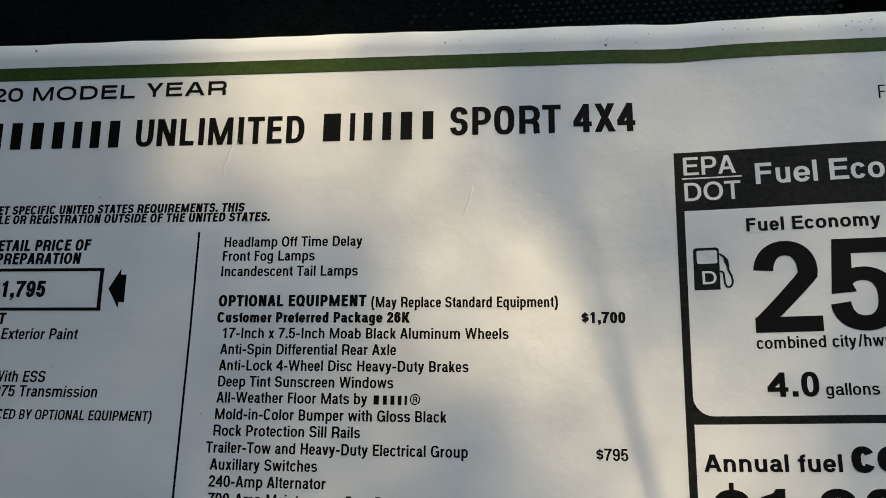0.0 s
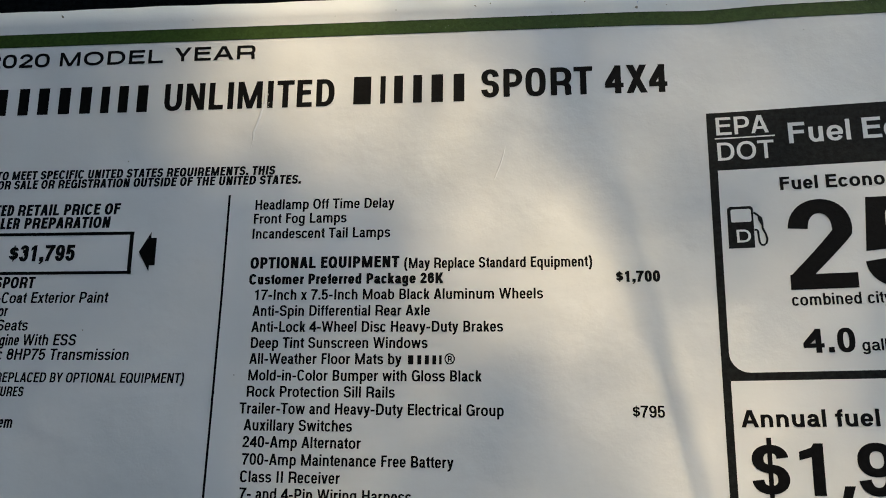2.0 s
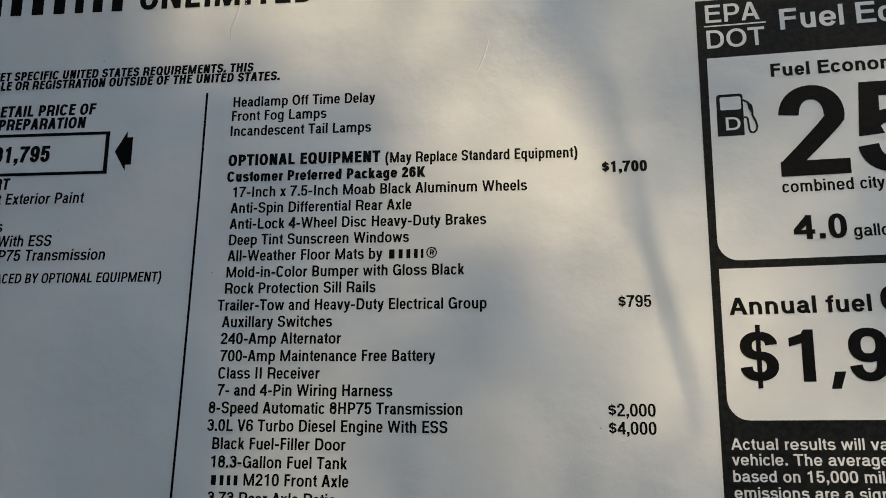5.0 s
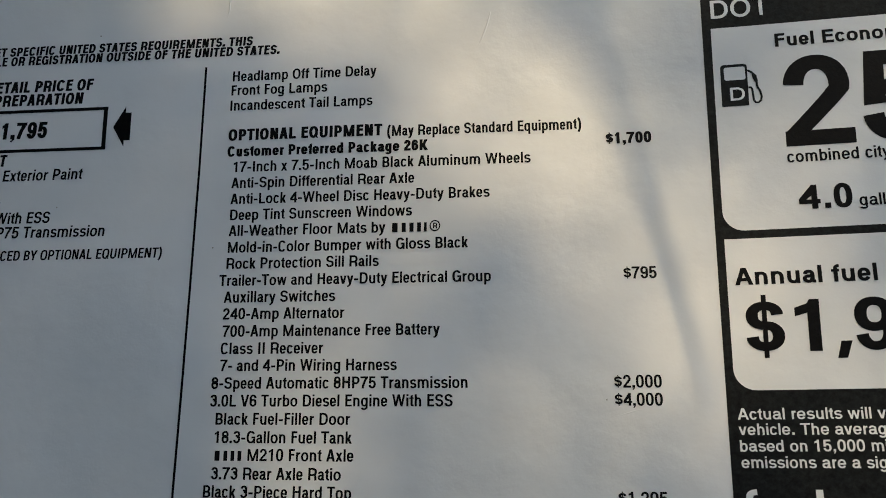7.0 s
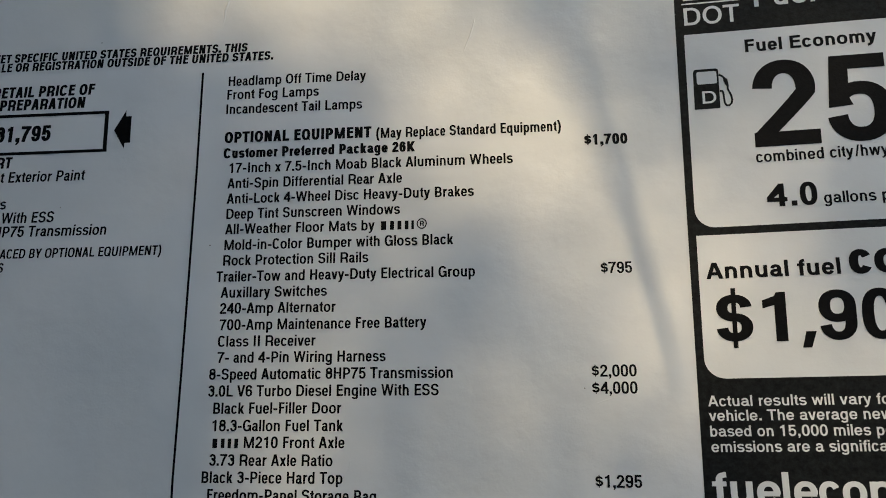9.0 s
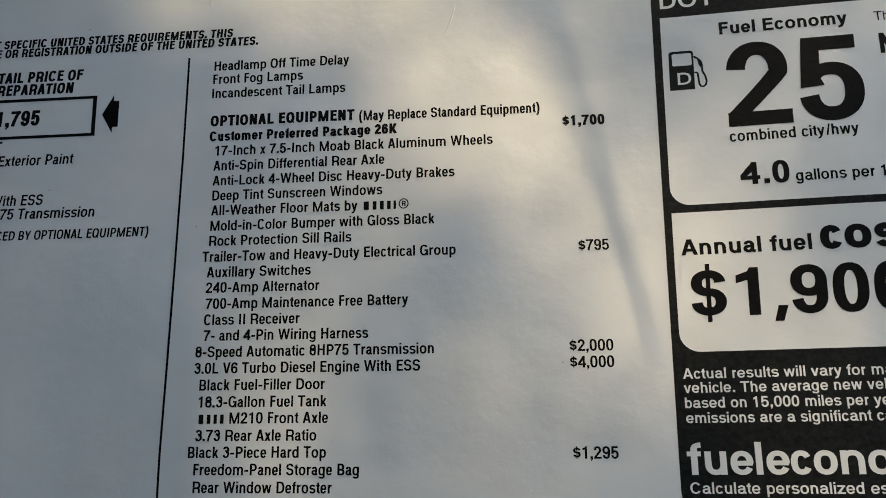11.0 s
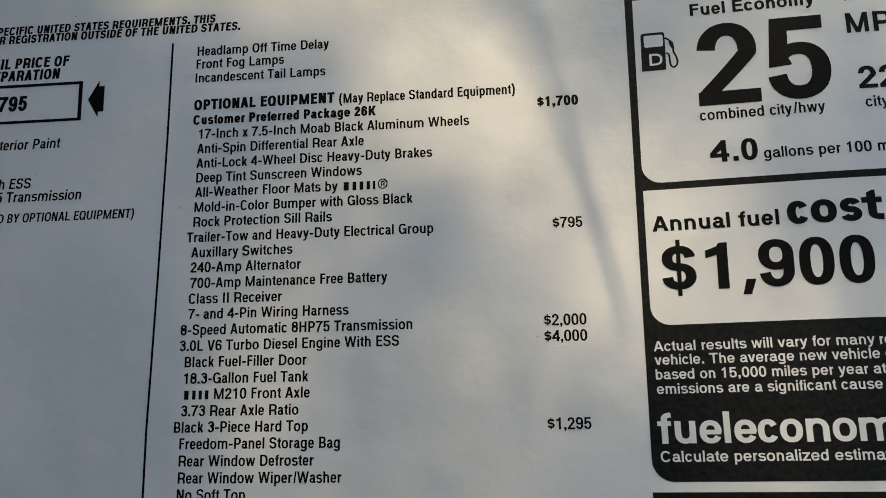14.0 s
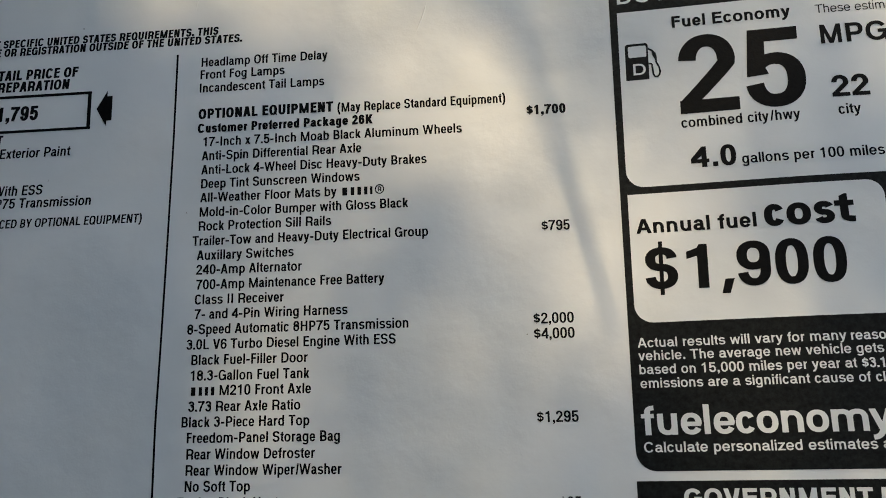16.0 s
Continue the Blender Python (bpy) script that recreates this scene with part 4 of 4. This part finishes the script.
    for k in range(10):
        speck(lab, rng.gauss(64.6, 2.0), rng.gauss(108.3, 0.6), rng.uniform(0.04, 0.09), BLUE, rng.uniform(1.5, 4), rng.uniform(0.3, 0.8), "blue_stain")
    for k in range(8):
        speck(lab, rng.gauss(13, 2.5), rng.gauss(108.0, 0.5), rng.uniform(0.05, 0.12), BLUE, rng.uniform(1.2, 3), rng.uniform(0.2, 0.9), "blue_stain")
    return lab


LABEL = build_label()


# ---- unseen tree beside the car, its twigs and leaves placed to shade the sheet ----
def along(u, v, d):
    """The point d metres towards the sun from a spot on the sheet."""
    return Vector(place(u, v)) + SUN * d


def tube(points, radii, sides=8):
    bm = bmesh.new()
    rings = []
    for k, (p, r) in enumerate(zip(points, radii)):
        a, b = points[max(0, k - 1)], points[min(len(points) - 1, k + 1)]
        q = (Vector(b) - Vector(a)).to_track_quat("Z", "Y")
        rings.append([bm.verts.new(Vector(p) + q @ Vector((r * math.cos(2 * math.pi * s / sides), r * math.sin(2 * math.pi * s / sides), 0))) for s in range(sides)])
    for a, b in zip(rings, rings[1:]):
        for s in range(sides):
            bm.faces.new((a[s], a[(s + 1) % sides], b[(s + 1) % sides], b[s]))
    bm.faces.new(rings[0][::-1])
    bm.faces.new(rings[-1])
    return bm


def leafiness(u, v):
    """How many leaves stand one behind another between the sun and a spot on the sheet: a slanting gap lets the light
    through, and the other terms are shaped to set each part's brightness.
    """
    s, a = ((u + 55) + (v - 100)) / math.sqrt(2), ((u + 55) - (v - 100)) / math.sqrt(2)
    edge = -10 - 2.0 * max(0.0, min(v, 86) - 71) - 21 / (1 + math.exp(-(u + 4) / 6))
    depth = 0.4 + 1.6 / (1 + math.exp((u + 22) / 6)) + 3.2 / (1 + math.exp((u + 72) / 6))
    below = depth / (1 + math.exp((s - edge) / 4))
    above = 0.9 / (1 + math.exp(-(v - 103) / 3)) + (2.0 - 0.15 / (1 + math.exp(-(u - 40) / 6))) / (1 + math.exp(-(s - 8) / 5))
    gap = 0.05 + 0.25 / (1 + math.exp(-(a - 30) / 7))
    block = (1.4 - 0.55 / (1 + math.exp(-(u - 30) / 5))) / (1 + math.exp((v - 10) / 7)) + 1.1 * math.exp(-((v - 11) / 14) ** 2) / (1 + math.exp((u - 26) / 4))
    block /= 1 + math.exp(-(u + 43) / 8)
    spray = 0.75 * math.exp(-((u + 52) / 26) ** 2 - ((v - 62) / 13) ** 2)
    panel_side = 0.38 / (1 + math.exp(-(u - 28) / 4)) / (1 + math.exp((v - 25) / 6))
    margin = 1.2 / (1 + math.exp((u + 72) / 6)) / (1 + math.exp(-(v - 98) / 3))
    return min(6, below + max(above, gap) + block + spray + panel_side + margin)


def build_tree():
    rng = random.Random(11)
    foot = Vector((1.25, 2.6, 0.0))
    tree = tagged(new("tree"), "unseen leafy tree beside the car, its leaves placed to dapple the sheet", "tree")
    tree.location = foot
    centre = along(-20, 30, 2.9)
    pts = [Vector((0, 0, 0)), Vector((-0.03, 0.02, 0.7)), Vector((-0.1, 0.0, 1.4)), Vector((-0.3, -0.2, 2.0))]
    part("trunk", tube(pts, [0.10, 0.085, 0.07, 0.05], 12), BARK, tree)
    for k in range(11):
        a = k * 2.4
        end = centre - foot + Vector((0.75 * math.cos(a), 0.45 * math.sin(a), 0.5 * math.sin(a * 1.7 + 0.6))) * (0.45 if k < 4 else 1.0)
        mid = (pts[3] + end) / 2 + Vector((rng.uniform(-0.1, 0.1), rng.uniform(-0.1, 0.1), 0.12))
        part("limb", tube([pts[2 + k % 2], mid, end], [0.035, 0.02, 0.008]), BARK, tree)
    # leaves set by leafiness, to put sun and shade where wanted
    verts, faces = [], []
    for k in range(39000):
        # an even scatter, so that leaves neither clump nor line up
        u, v = -330 + 630 * (k * 0.7548776662 % 1), -280 + 540 * (k * 0.5698402910 % 1)
        rng = random.Random(k)
        if rng.random() * 6 > leafiness(u, v):
            continue
        u, v = u + rng.uniform(-3, 3), v + rng.uniform(-3, 3)
        p = along(u, v, rng.uniform(2.6, 3.2)) - foot
        q = Euler((rng.uniform(-1, 1), rng.uniform(-1, 1), rng.uniform(0, 6.3))).to_matrix()
        s, b = rng.uniform(0.0055, 0.0085), len(verts)
        for x, y, z in ((-1, 0, 0), (-0.3, 0.42, 0.08), (0.4, 0.36, 0.06), (1, 0, -0.1), (0.4, -0.36, 0.06), (-0.3, -0.42, 0.08)):
            verts.append(p + q @ Vector((x * s, y * s, z * s)))
        faces += [(b, b + 1, b + 2, b + 3), (b, b + 3, b + 4, b + 5)]
    # the rest of the crown, past the part that the sheet's sunlight comes through
    for k in range(9000):
        rng = random.Random(-1 - k)
        way = Vector((rng.gauss(0, 1), rng.gauss(0, 1), rng.gauss(0, 1))).normalized()
        far = (0.7 + 0.45 * noise.noise(way * 1.7)) * rng.uniform(0.15, 1.0) ** 0.45
        p = centre + Vector((way.x * 1.15, way.y * 0.95, way.z * 0.85)) * far
        low = p - SUN * ((p.z - SEAT_Z) / SUN.z)
        if -0.33 < low.x < 0.30 and -0.28 < low.y < 0.26:
            continue
        q = Euler((rng.uniform(-1, 1), rng.uniform(-1, 1), rng.uniform(0, 6.3))).to_matrix()
        s, b = rng.uniform(0.013, 0.024), len(verts)
        for x, y, z in ((-1, 0, 0), (-0.3, 0.42, 0.08), (0.4, 0.36, 0.06), (1, 0, -0.1), (0.4, -0.36, 0.06), (-0.3, -0.42, 0.08)):
            verts.append(p - foot + q @ Vector((x * s, y * s, z * s)))
        faces += [(b, b + 1, b + 2, b + 3), (b, b + 3, b + 4, b + 5)]
    tagged(mesh_object("crown", verts, faces, LEAF, tree), "many small green leaves", kind="stuff")
    # unseen low stick, put in to cast the narrow shadow down the sheet
    run = [(-12, 120), (-3, 81), (5, 55), (10, 40), (13.5, 29), (16.5, 18), (20, 2), (22, -8)]
    twig = [along(u, v, d) - foot for (u, v), d in zip(run, (2.2, 1.7, 1.1, 0.75, 0.55, 0.47, 0.47, 0.5))]
    part("twig", tube([pts[2]] + [twig[0] + Vector((0.1, 0.35, 0.3))] + twig, [0.02, 0.008, 0.0036, 0.0028, 0.0015, 0.0012, 0.0011, 0.0010, 0.0007, 0.0003]), BARK, tree, "unseen thin stick, placed to cast the narrow shadow")
    return tree


build_tree()
